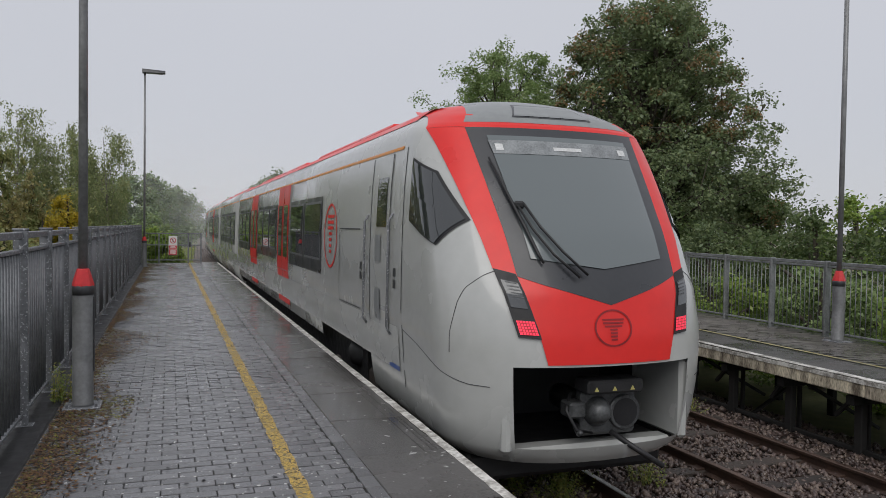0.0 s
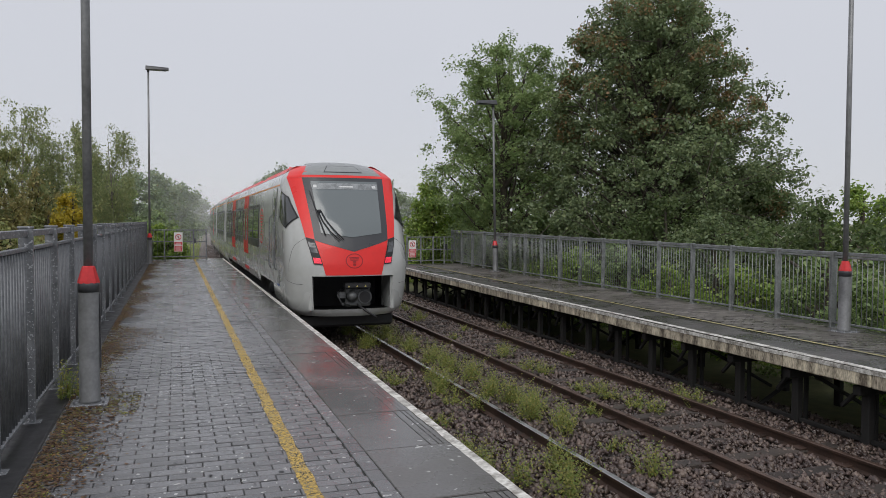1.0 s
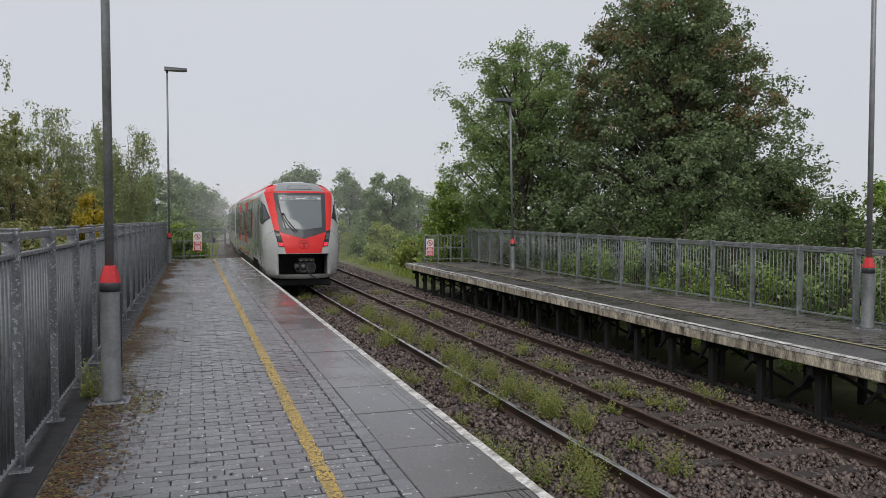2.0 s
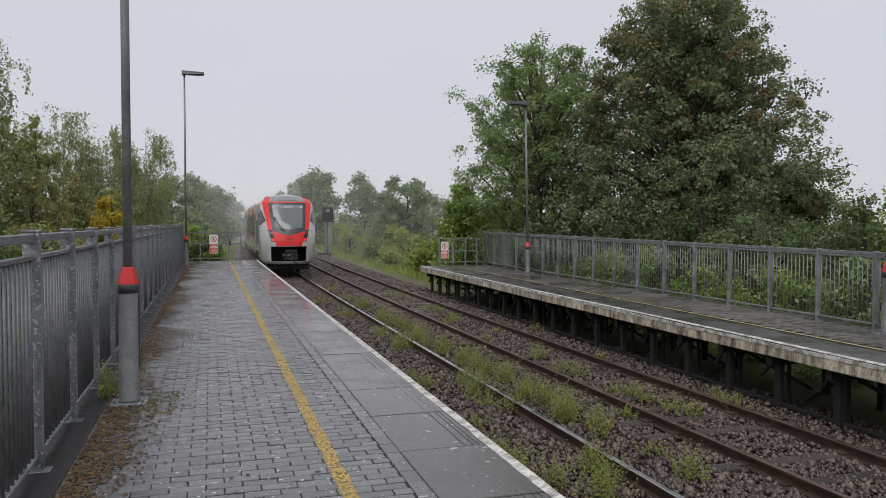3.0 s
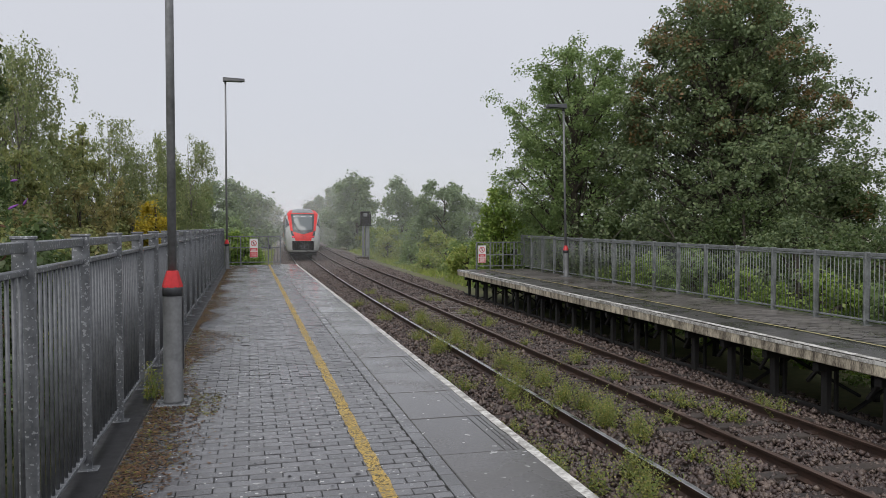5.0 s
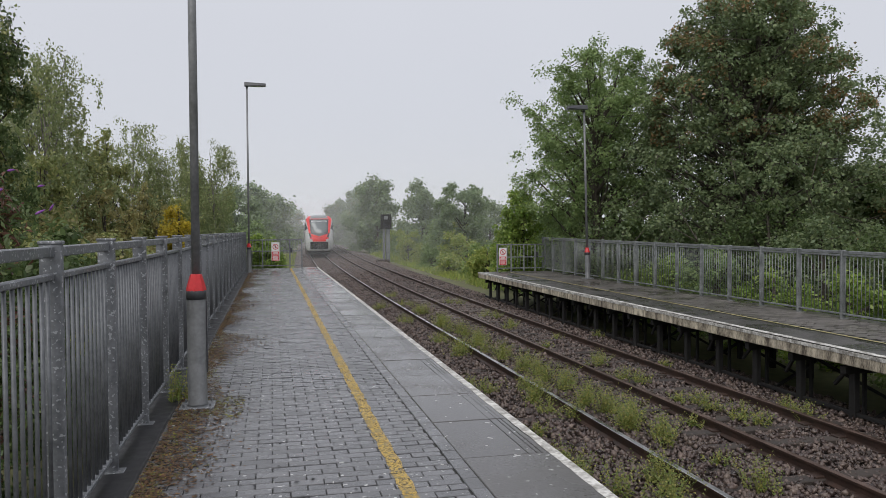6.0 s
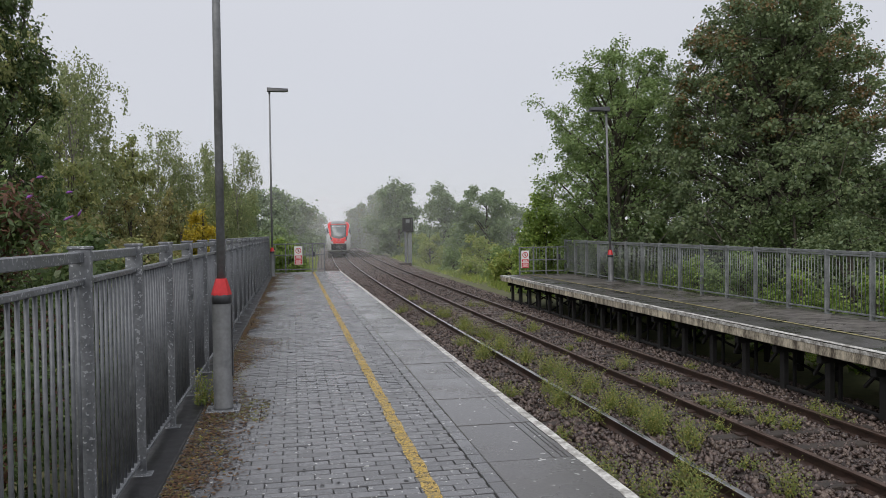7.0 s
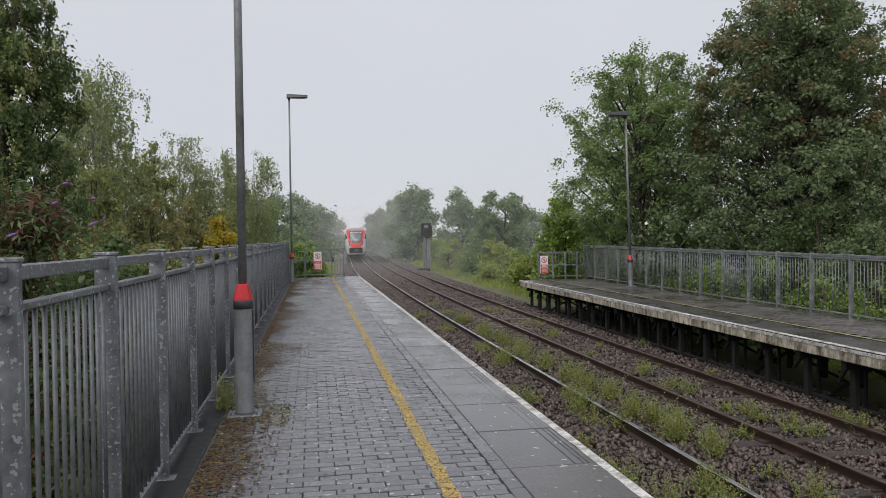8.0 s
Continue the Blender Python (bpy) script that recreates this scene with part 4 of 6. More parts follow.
def woods():
    # right bank
    tree("large dark green maple with rusty leaves high up", 15.1, 25.0, -2.2, 12.9, 5.6, MAPLE, M_LEAF_MAPLE, 125000, 0.064, 1, crown_from=0.10, clumps=1500, spread=0.30, accent=(M_LEAF_RUST, 0.16, 0.55), trunk_r=0.30, aspect=0.72, ragged=0.16)
    tree("broad green oak with visible limbs in its crown", 10.9, 29.5, -2.0, 11.4, 3.15, OAK, M_LEAF_OAK, 62000, 0.060, 2, crown_from=0.16, clumps=520, spread=0.27, trunk_r=0.26, lean=0.3)
    tree("green oak standing behind the other crowns", 12.9, 32.0, -2.2, 11.0, 3.0, OAK, M_LEAF_OAK, 28000, 0.075, 12, crown_from=0.1, clumps=260, spread=0.36, trunk_r=0.24)
    tree("leafy dark tree at the edge of the wood", 19.9, 24.5, -2.2, 6.3, 2.6, CONE, M_LEAF_DARK, 26000, 0.075, 13, crown_from=0.05, clumps=300, spread=0.36, accent=(M_LEAF_RUST, 0.12, 0.3))
    tree("dark maple filling the slope of the wood", 16.6, 26.5, -2.2, 9.6, 3.4, MAPLE, M_LEAF_MAPLE, 28000, 0.075, 19, crown_from=0.05, clumps=300, spread=0.36, accent=(M_LEAF_RUST, 0.10, 0.3))
    tree("dark maple sapling on the slope of the wood", 18.0, 25.2, -2.2, 7.8, 2.2, CONE, M_LEAF_MAPLE, 16000, 0.075, 20, crown_from=0.05, clumps=220, spread=0.34, accent=(M_LEAF_RUST, 0.15, 0.3))
    tree("small tree with thin pale green leaves", 20.6, 20.2, -2.2, 5.2, 1.9, TALL, M_LEAF_BUSH, 9000, 0.08, 14, crown_from=0.1, clumps=110, spread=0.28)
    tree("light green hazel bush beside the platform end", 9.5, 34.5, -1.9, 5.4, 1.5, BUSH, M_LEAF_BUSH, 15000, 0.085, 3, crown_from=0.04, clumps=170, spread=0.3, category="shrub", name="shrub")
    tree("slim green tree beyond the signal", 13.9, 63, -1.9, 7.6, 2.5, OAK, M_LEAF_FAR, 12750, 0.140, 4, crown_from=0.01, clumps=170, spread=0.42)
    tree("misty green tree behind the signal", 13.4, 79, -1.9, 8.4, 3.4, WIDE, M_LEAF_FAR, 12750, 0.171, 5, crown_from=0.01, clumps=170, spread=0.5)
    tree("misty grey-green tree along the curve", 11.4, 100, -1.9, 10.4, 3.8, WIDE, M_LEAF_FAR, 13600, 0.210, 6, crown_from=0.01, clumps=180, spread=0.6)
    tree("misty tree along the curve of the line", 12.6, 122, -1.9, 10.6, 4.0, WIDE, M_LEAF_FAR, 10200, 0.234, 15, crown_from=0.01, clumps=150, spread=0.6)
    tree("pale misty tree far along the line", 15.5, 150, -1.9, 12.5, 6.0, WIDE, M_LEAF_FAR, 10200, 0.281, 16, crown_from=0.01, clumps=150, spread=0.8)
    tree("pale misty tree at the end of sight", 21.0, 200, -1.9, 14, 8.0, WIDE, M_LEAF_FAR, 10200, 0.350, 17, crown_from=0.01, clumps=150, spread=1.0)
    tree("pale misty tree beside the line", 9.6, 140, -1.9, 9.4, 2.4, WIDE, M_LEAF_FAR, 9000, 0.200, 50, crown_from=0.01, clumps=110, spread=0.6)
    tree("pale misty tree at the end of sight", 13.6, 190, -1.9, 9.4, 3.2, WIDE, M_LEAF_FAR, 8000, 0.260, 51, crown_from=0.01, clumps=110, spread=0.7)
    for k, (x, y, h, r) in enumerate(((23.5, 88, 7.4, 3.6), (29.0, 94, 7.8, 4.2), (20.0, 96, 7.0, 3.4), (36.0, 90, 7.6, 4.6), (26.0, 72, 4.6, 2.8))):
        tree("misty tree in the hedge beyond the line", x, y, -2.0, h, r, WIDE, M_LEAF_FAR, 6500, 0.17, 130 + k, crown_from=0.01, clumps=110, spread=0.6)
    # left bank
    tree("tall dark ivy-green tree behind the platform fence", -7.62, 15.0, -1.8, 8.72, 1.10, POST, M_LEAF_DARK, 54000, 0.044, 7, crown_from=0.03, clumps=560, spread=0.24, trunk_r=0.2, droop=0.15, accent=(M_LEAF_OLIVE, 0.4, 0.0))
    tree("tall dark ivy-green tree behind the platform fence", -9.7, 17.0, -1.8, 9.46, 1.39, POST, M_LEAF_DARK, 34000, 0.055, 47, crown_from=0.05, clumps=300, spread=0.3, trunk_r=0.2, droop=0.2)
    tree("pale birch with thin drooping twigs", -8.1, 23.0, -1.8, 8.88, 1.4, WISP, M_LEAF_BIRCH, 15000, 0.042, 8, M_BIRCH, 0.42, 130, 0.24, 0.65, trunk_r=0.10)
    tree("pale birch with thin drooping twigs", -9.13, 24.5, -1.8, 8.7, 1.13, WISP, M_LEAF_BIRCH, 15000, 0.042, 48, M_BIRCH, 0.42, 130, 0.24, 0.65, trunk_r=0.09)
    tree("olive green thicket tree behind the fence", -8.01, 19.0, -1.8, 5.3, 0.71, WIDE, M_LEAF_OLIVE, 12500, 0.056, 45, crown_from=0.03, clumps=230, spread=0.22, droop=0.09, accent=(M_LEAF_BIRCH, 0.35, 0.2), trunk_r=0.08)
    tree("olive green thicket tree behind the fence", -7.8, 21.0, -1.8, 5.71, 0.86, WIDE, M_LEAF_OLIVE, 12500, 0.056, 9, crown_from=0.03, clumps=230, spread=0.22, droop=0.09, accent=(M_LEAF_BIRCH, 0.35, 0.2), trunk_r=0.08)
    tree("olive green thicket tree behind the fence", -7.87, 25.0, -1.8, 6.65, 0.93, WIDE, M_LEAF_OLIVE, 12500, 0.056, 22, crown_from=0.03, clumps=230, spread=0.22, droop=0.09, accent=(M_LEAF_BIRCH, 0.35, 0.2), trunk_r=0.08)
    tree("olive green thicket tree behind the fence", -7.51, 27.0, -1.8, 6.77, 0.9, WIDE, M_LEAF_OLIVE, 12500, 0.056, 35, crown_from=0.03, clumps=230, spread=0.22, droop=0.09, accent=(M_LEAF_BIRCH, 0.35, 0.2), trunk_r=0.08)
    tree("olive green thicket tree behind the fence", -7.0, 24.0, -1.8, 5.0, 1.25, WIDE, M_LEAF_WARM, 12000, 0.056, 36, crown_from=0.03, clumps=230, spread=0.22, droop=0.09, accent=(M_LEAF_BIRCH, 0.35, 0.2), trunk_r=0.08)
    tree("olive green thicket tree behind the fence", -6.64, 28.5, -1.8, 5.07, 1.16, WIDE, M_LEAF_WARM, 12000, 0.056, 38, crown_from=0.03, clumps=230, spread=0.22, droop=0.09, accent=(M_LEAF_BIRCH, 0.35, 0.2), trunk_r=0.08)
    tree("olive green thicket tree behind the fence", -5.64, 30.0, -1.8, 4.82, 1.23, WIDE, M_LEAF_OLIVE, 12500, 0.056, 39, crown_from=0.03, clumps=230, spread=0.22, droop=0.09, accent=(M_LEAF_BIRCH, 0.35, 0.2), trunk_r=0.08)
    tree("olive green thicket tree behind the fence", -5.23, 38.0, -1.8, 5.69, 1.55, WIDE, M_LEAF_OAK, 14500, 0.054, 46, crown_from=0.03, clumps=230, spread=0.22, droop=0.09, accent=(M_LEAF_BIRCH, 0.35, 0.2), trunk_r=0.08)
    tree("silver birch with sparse hanging twigs", -7.41, 31.0, -1.8, 7.99, 1.5, WISP, M_LEAF_BIRCH, 9500, 0.052, 10, M_BIRCH, 0.45, 110, 0.22, 0.75, trunk_r=0.06, aspect=0.5)
    tree("silver birch with sparse hanging twigs", -6.71, 32.0, -1.8, 6.73, 1.1, WISP, M_LEAF_BIRCH, 9500, 0.052, 11, M_BIRCH, 0.45, 110, 0.22, 0.75, trunk_r=0.06, aspect=0.5)
    tree("silver birch with sparse hanging twigs", -5.75, 33.0, -1.8, 7.59, 1.75, WISP, M_LEAF_BIRCH, 9500, 0.052, 21, M_BIRCH, 0.45, 110, 0.22, 0.75, trunk_r=0.06, aspect=0.5)
    tree("silver birch with sparse hanging twigs", -4.7, 35.0, -1.8, 7.54, 1.41, WISP, M_LEAF_BIRCH, 9500, 0.052, 37, M_BIRCH, 0.45, 110, 0.22, 0.75, trunk_r=0.06, aspect=0.5)
    tree("silver birch with sparse hanging twigs", -5.49, 36.5, -1.8, 6.92, 1.26, WISP, M_LEAF_BIRCH, 9500, 0.052, 49, M_BIRCH, 0.45, 110, 0.22, 0.75, trunk_r=0.06, aspect=0.5)
    tree("yellow autumn bush behind the fence", -5.26, 27.0, -1.8, 4.54, 0.62, BUSH, M_LEAF_YELLOW, 7000, 0.055, 23, crown_from=0.25, clumps=90, spread=0.2, category="shrub", name="shrub")
    tree("dark green tree past the platform end", -6.0, 46.0, -1.8, 6.2, 2.2, ROUND, M_LEAF_OAK, 11000, 0.13, 24, crown_from=0.03, clumps=150, spread=0.4)
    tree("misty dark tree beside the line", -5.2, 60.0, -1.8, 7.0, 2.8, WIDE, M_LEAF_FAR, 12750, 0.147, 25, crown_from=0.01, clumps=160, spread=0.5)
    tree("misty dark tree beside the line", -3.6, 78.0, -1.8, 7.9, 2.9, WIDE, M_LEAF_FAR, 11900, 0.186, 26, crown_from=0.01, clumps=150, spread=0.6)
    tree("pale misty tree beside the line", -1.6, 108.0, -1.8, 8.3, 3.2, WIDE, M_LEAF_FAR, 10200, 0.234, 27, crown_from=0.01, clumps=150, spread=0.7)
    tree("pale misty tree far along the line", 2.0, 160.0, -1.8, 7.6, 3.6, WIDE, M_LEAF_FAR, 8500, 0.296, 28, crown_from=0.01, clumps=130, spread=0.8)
    tree("ragged bush beside the line past the gate", -2.6, 48.0, -1.6, 3.1, 1.5, BUSH, M_LEAF_BUSH, 8000, 0.09, 29, crown_from=0.05, clumps=90, spread=0.3, category="shrub", name="shrub")
    tree("ragged bush beside the line past the gate", -3.6, 57.0, -1.6, 3.9, 2.2, BUSH, M_LEAF_OAK, 9000, 0.11, 30, crown_from=0.05, clumps=100, spread=0.36, category="shrub", name="shrub")
    bud = tree("buddleia shrub with purple flower spikes behind the fence", -5.6, 8.6, -1.5, 4.1, 1.2, BUSH, M_LEAF_DARK, 19000, 0.055, 31, crown_from=0.05, clumps=150, spread=0.22, category="shrub", name="shrub", accent=(M_LEAF_RED, 0.5, 0.2), aspect=0.3)
    rng = random.Random(8)
    spike = tube_mesh("flower_spike", [(0, 0, 0, 0.006), (0, 0.010, 0.03, 0.014), (0, 0.024, 0.065, 0.011), (0, 0.04, 0.095, 0.003)], M_FLOWER, 7)
    for k in range(12):
        a = rng.uniform(-1.2, 1.6)
        part("flower_spike", spike, bud, "purple flower spike", m=pose(1.15 * math.cos(a), 1.15 * math.sin(a), rng.uniform(2.4, 3.9), rng.uniform(-60, 60), rng.uniform(20, 80), 0))
    tree("leafy shrub pressed against the platform fence", -5.0, 5.6, -1.5, 3.2, 1.15, BUSH, M_LEAF_DARK, 12000, 0.05, 32, crown_from=0.05, clumps=120, spread=0.2, category="shrub", name="shrub")
    tree("leafy shrub pressed against the platform fence", -5.1, 3.3, -1.5, 3.0, 1.2, BUSH, M_LEAF_DARK, 10000, 0.05, 33, crown_from=0.05, clumps=110, spread=0.2, category="shrub", name="shrub")
    tree("leafy shrub pressed against the platform fence", -5.3, 11.5, -1.5, 3.3, 1.4, BUSH, M_LEAF_DARK, 11000, 0.06, 34, crown_from=0.05, clumps=110, spread=0.24, category="shrub", name="shrub")
    for k in range(6):
        tree("dark bramble thicket behind the fence", -6.0 - 0.4 * (k % 2), 14.5 + 3.3 * k, -1.5, 3.35 + 0.25 * math.sin(k * 2), 1.7, BUSH, (M_LEAF_OLIVE, M_LEAF_WARM)[k % 2], 7000, 0.062, 40 + k, crown_from=0.05, clumps=90, spread=0.3, category="shrub", name="shrub")
    # behind the opposite railing
    for k in range(7):
        y = 8.6 + 2.55 * k
        tree("bright bramble bush behind the opposite railing", far_back(y) + 1.15, y, -1.9, 2.75 + 0.35 * math.sin(k * 1.9), 1.25, BUSH, (M_LEAF_BUSH, M_LEAF_OAK)[k % 3 == 1], 7000, 0.055, 60 + k, crown_from=0.05, clumps=110, spread=0.24, category="shrub", name="shrub")
    for k in range(7):
        y = 11 + 3.2 * k
        tree("dark undergrowth below the tall trees", far_back(y) + 3.4 + 0.6 * (k % 2), y, -2.1, 4.3 + 0.5 * math.sin(k * 2.7), 2.1, BUSH, (M_LEAF_DARK, M_LEAF_MAPLE)[k % 3 == 2], 9000, 0.06, 80 + k, crown_from=0.04, clumps=120, spread=0.34, category="shrub", name="shrub")
    for k, (x, y, h, r) in enumerate(((9.6, 41, 2.4, 1.5), (10.8, 46, 2.6, 1.9), (9.4, 50, 1.7, 1.3), (11.5, 53, 3.0, 2.0), (10.0, 58, 2.2, 1.5), (12.5, 60, 3.4, 2.2), (10.2, 70, 2.8, 1.6), (12.0, 84, 3.2, 2.2), (12.6, 95, 3.6, 2.2), (10.5, 37.5, 2.6, 1.5), (11.8, 38.5, 4.2, 1.9), (14.5, 42, 4.6, 2.4), (16.5, 47, 4.6, 2.6), (18.5, 53, 4.8, 3.0), (14.0, 50, 3.2, 2.0), (16.0, 58, 3.0, 2.2), (13.0, 44, 3.6, 2.0), (14.6, 66, 4.4, 2.2), (11.3, 76, 3.6, 2.0), (12.8, 68, 4.2, 2.2), (13.4, 86, 4.8, 2.6))):
        tree("yellow-green bush on the lineside verge", x, y, -1.7, h, r, BUSH, (M_LEAF_VERGE, M_LEAF_OAK, M_LEAF_VERGE)[k % 3], 3900, 0.09, 100 + k, crown_from=0.05, clumps=90, spread=0.3, category="shrub", name="shrub")


def weed(seed, height, width, count):
    """A tuft of thin stems with small leaves."""
    rng = np.random.default_rng(seed)
    base = rng.normal(0, width * 0.35, (count, 2))
    tip = base + rng.normal(0, width * 0.45, (count, 2))
    h = height * rng.uniform(0.45, 1.0, count)
    verts, faces = [], []
    for (bx, by), (tx, ty), hh in zip(base, tip, h):
        for s in np.linspace(0.1, 1.0, 9):
            x, y, z = bx + (tx - bx) * s * s, by + (ty - by) * s * s, hh * s
            a = rng.uniform(0, 2 * math.pi)
            l = 0.055 * (1.15 - 0.6 * s)
            dx, dy = math.cos(a) * l, math.sin(a) * l
            k = len(verts)
            verts += [(x, y, z), (x + dx * 0.5 - dy * 0.28, y + dy * 0.5 + dx * 0.28, z + 0.02), (x + dx, y + dy, z + 0.005), (x + dx * 0.5 + dy * 0.28, y + dy * 0.5 - dx * 0.28, z + 0.02)]
            faces.append((k, k + 1, k + 2, k + 3))
        k = len(verts)
        verts += [(bx - 0.004, by, 0), (bx + 0.004, by, 0), (tx, ty, hh)]
        faces.append((k, k + 1, k + 2))
    return mesh_of("weed", verts, faces, M_WEED)


def weeds():
    kinds = [weed(s, h, w, n) for s, h, w, n in ((1, 0.40, 0.30, 34), (2, 0.28, 0.24, 24), (3, 0.18, 0.16, 16), (4, 0.42, 0.24, 26))]
    spots = [(2.55, 15.6, 0), (2.7, 13.9, 0), (2.75, 12.6, 0), (2.7, 11.0, 0), (2.72, 10.1, 0), (2.70, 9.4, 0), (2.8, 9.0, 3), (1.95, 10.6, 1), (2.0, 11.8, 0), (1.2, 12.7, 1), (1.9, 16.4, 0),
             (1.1, 7.5, 0), (1.75, 6.9, 0), (2.65, 7.2, 3), (1.9, 18.3, 1), (1.6, 22.5, 1), (2.6, 21.5, 0), (2.6, 19.5, 0), (4.2, 11.2, 2), (4.2, 10.5, 1), (4.5, 9.6, 1), (5.2, 9.8, 1), (4.2, 12.8, 1), (4.25, 14.6, 1), (4.0, 17.0, 2),
             (2.95, 8.1, 2), (3.45, 9.8, 2), (2.6, 24.5, 0), (2.55, 27.5, 1), (4.3, 20.5, 1), (4.5, 23.0, 1), (1.5, 26.5, 1), (4.4, 27.5, 1), (2.6, 31.0, 1), (5.8, 18.5, 2), (5.6, 14.2, 2), (4.6, 18.2, 2), (2.65, 17.5, 0), (1.15, 9.9, 2)]
    for k, (x, y, kind) in enumerate(spots):
        for j in range(3 if kind == 0 else 2 if kind == 1 else 1):
            ob = new("weed", kinds[kind])
            ob.matrix_basis = pose(x + 0.16 * math.sin(k * 3 + j * 2), y + 0.42 * j - 0.3 + 0.1 * math.cos(k), -1.02, 0, 0, 137 * (k + j))
            tagged(ob, "scrubby green weed growing in the ballast", "weed", "weeds along the track")


def litter():
    rng = np.random.default_rng(9)
    for name, label, mat, n, size, wide in (("moss_litter", "mossy green litter along the fence foot", M_MOSS, 7000, 0.014, 0.20), ("leaf_litter", "brown fallen leaves along the fence foot", M_LITTER, 28000, 0.017, 0.23)):
        y = 3.6 + 32 * rng.random(n) ** 1.5
        patch = np.array([0.5 + noise.noise((0.0, v * 0.8, 2.0 + size * 90)) for v in y])
        x = -3.12 + np.abs(rng.normal(0, wide, n)) * np.clip(patch * 1.6, 0.15, 1.6)
        c = np.stack([x, y, np.full(n, 0.012)], 1)
        v, f = leaf_cloud(rng, c, 0.004, n, size, 0, 0.7)
        v[:, 2] = 0.008 + np.abs(v[:, 2] - 0.012) * 0.6
        ob = new(name, fast_mesh(name, v, f, mat))
        tagged(ob, label, "litter", kind="stuff")
    c = np.stack([-2.93 + rng.uniform(-0.1, 0.45, 900), 7.75 + rng.uniform(-0.35, 0.6, 900), np.full(900, 0.012)], 1)
    v, f = leaf_cloud(rng, c, 0.004, 900, 0.014, 0, 0.7)
    v[:, 2] = 0.004 + np.abs(v[:, 2] - 0.012) * 0.6
    tagged(new("moss_patch", fast_mesh("moss_patch", v, f, M_MOSS)), "patch of moss round the lamp column foot", "moss", kind="stuff")
    n = 170
    y = 4.8 + 22 * rng.random(n) ** 1.4
    c = np.stack([-3.0 + 1.9 * rng.random(n) ** 1.5, y, np.full(n, 0.012)], 1)
    v, f = leaf_cloud(rng, c, 0.001, n, 0.020, 0, 0.9)
    v[:, 2] = 0.009 + np.abs(v[:, 2] - 0.012) * 0.5
    tagged(new("dropping", fast_mesh("dropping", v, f, M_BLACK)), "small dark droppings scattered over the paving", "debris", kind="stuff")
    plant = new("weed", weed(30, 0.38, 0.16, 24))
    plant.matrix_basis = pose(-3.16, 8.25, 0.0)
    tagged(plant, "small bright green weed at the fence foot", "weed", "weeds on the platform")


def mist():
    # upright sheets added across the line, each whitening what lies beyond it
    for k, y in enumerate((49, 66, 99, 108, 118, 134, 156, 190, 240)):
        me = mesh_of("mist", [(-60, 0, -3), (80, 0, -3), (80, 0, 15.5), (-60, 0, 15.5)], [(0, 1, 2, 3)], M_HAZE_SHEET)
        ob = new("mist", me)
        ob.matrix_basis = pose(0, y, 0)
        tagged(ob, "thin white sheet standing in for haze over the line", "mist", "veils of mist", "stuff")


def verge_grass():
    """Thin blades over the rough ground past the platforms."""
    rng = np.random.default_rng(21)
    n = 26000
    y = rng.uniform(36.5, 95, n)
    side = rng.random(n) < 0.7
    s = np.array([shift(v) for v in y])
    x = np.where(side, rng.uniform(8.1, 13.5, n), rng.uniform(-5.5, -0.9, n)) + s
    h = rng.uniform(0.12, 0.5, n) * (0.6 + np.array([noise.noise((a * 0.35, b * 0.2, 1.0)) for a, b in zip(x, y)]) + 0.3)
    h = np.clip(h, 0.05, 0.7)
    a = rng.uniform(0, 2 * np.pi, n)
    w = 0.016 + 0.012 * rng.random(n)
    z = np.full(n, -1.24)
    base = np.stack([x, y, z], 1)
    side_v = np.stack([np.cos(a) * w, np.sin(a) * w, np.zeros(n)], 1)
    lean = np.stack([rng.normal(0, 0.12, n), rng.normal(0, 0.12, n), h], 1)
    v = np.stack([base - side_v, base + side_v, base + lean], 1).reshape(-1, 3)
    ob = new("verge_grass", fast_mesh("verge_grass", v, np.arange(3 * n).reshape(-1, 3), M_LEAF_VERGE))
    tagged(ob, "long rough grass on the lineside verge", "grass", kind="stuff")


woods()
verge_grass()
weeds()
litter()
mist()


# ---- train ----
WALL = [(0.50, 1.10), (0.56, 1.20), (0.62, 1.25), (0.85, 1.31), (1.16, 1.335), (1.45, 1.36), (1.9, 1.36), (2.4, 1.355), (2.9, 1.335), (3.3, 1.30), (3.48, 1.26), (3.60, 1.16), (3.70, 1.02), (3.78, 0.86), (3.85, 0.66), (3.90, 0.42), (3.93, 0.15)]
FRONT = [(0.50, 0.16), (0.56, 0.09), (0.62, 0.05), (0.85, 0.01), (1.16, 0.0), (1.45, 0.02), (1.9, 0.10), (2.4, 0.36), (2.9, 0.70), (3.3, 0.98), (3.48, 1.10), (3.60, 1.22), (3.70, 1.40), (3.78, 1.62), (3.85, 1.95), (3.90, 2.4), (3.93, 2.9)]
DEEP = [(0.50, 0.92), (1.16, 0.88), (1.9, 0.94), (2.9, 0.84), (3.48, 0.78), (3.7, 0.95), (3.93, 1.0)]
POWER = 2.35
CAR_1 = 21.4


def along(table, z):
    for (a, p), (b, q) in zip(table[:-1], table[1:]):
        if z <= b:
            t = max(0.0, min(1.0, (z - a) / (b - a)))
            return p + (q - p) * t
    return table[-1][1]


LIFT = [(0.5, 0.62), (1.16, 1.48), (1.70, 1.94), (1.97, 2.16), (2.4, 2.58), (3.0, 3.16), (3.5, 3.65), (3.93, 4.08)]


def half_width(z):
    return along(WALL, z)


def lifted(z):
    return along(LIFT, z) if z <= 3.93 else z + 0.15


def nose_y(x, z):
    w = half_width(z)
    u = min(abs(x) / w, 0.9999)
    return along(FRONT, z) + along(DEEP, z) * (1 - (1 - u ** POWER) ** (1 / POWER))


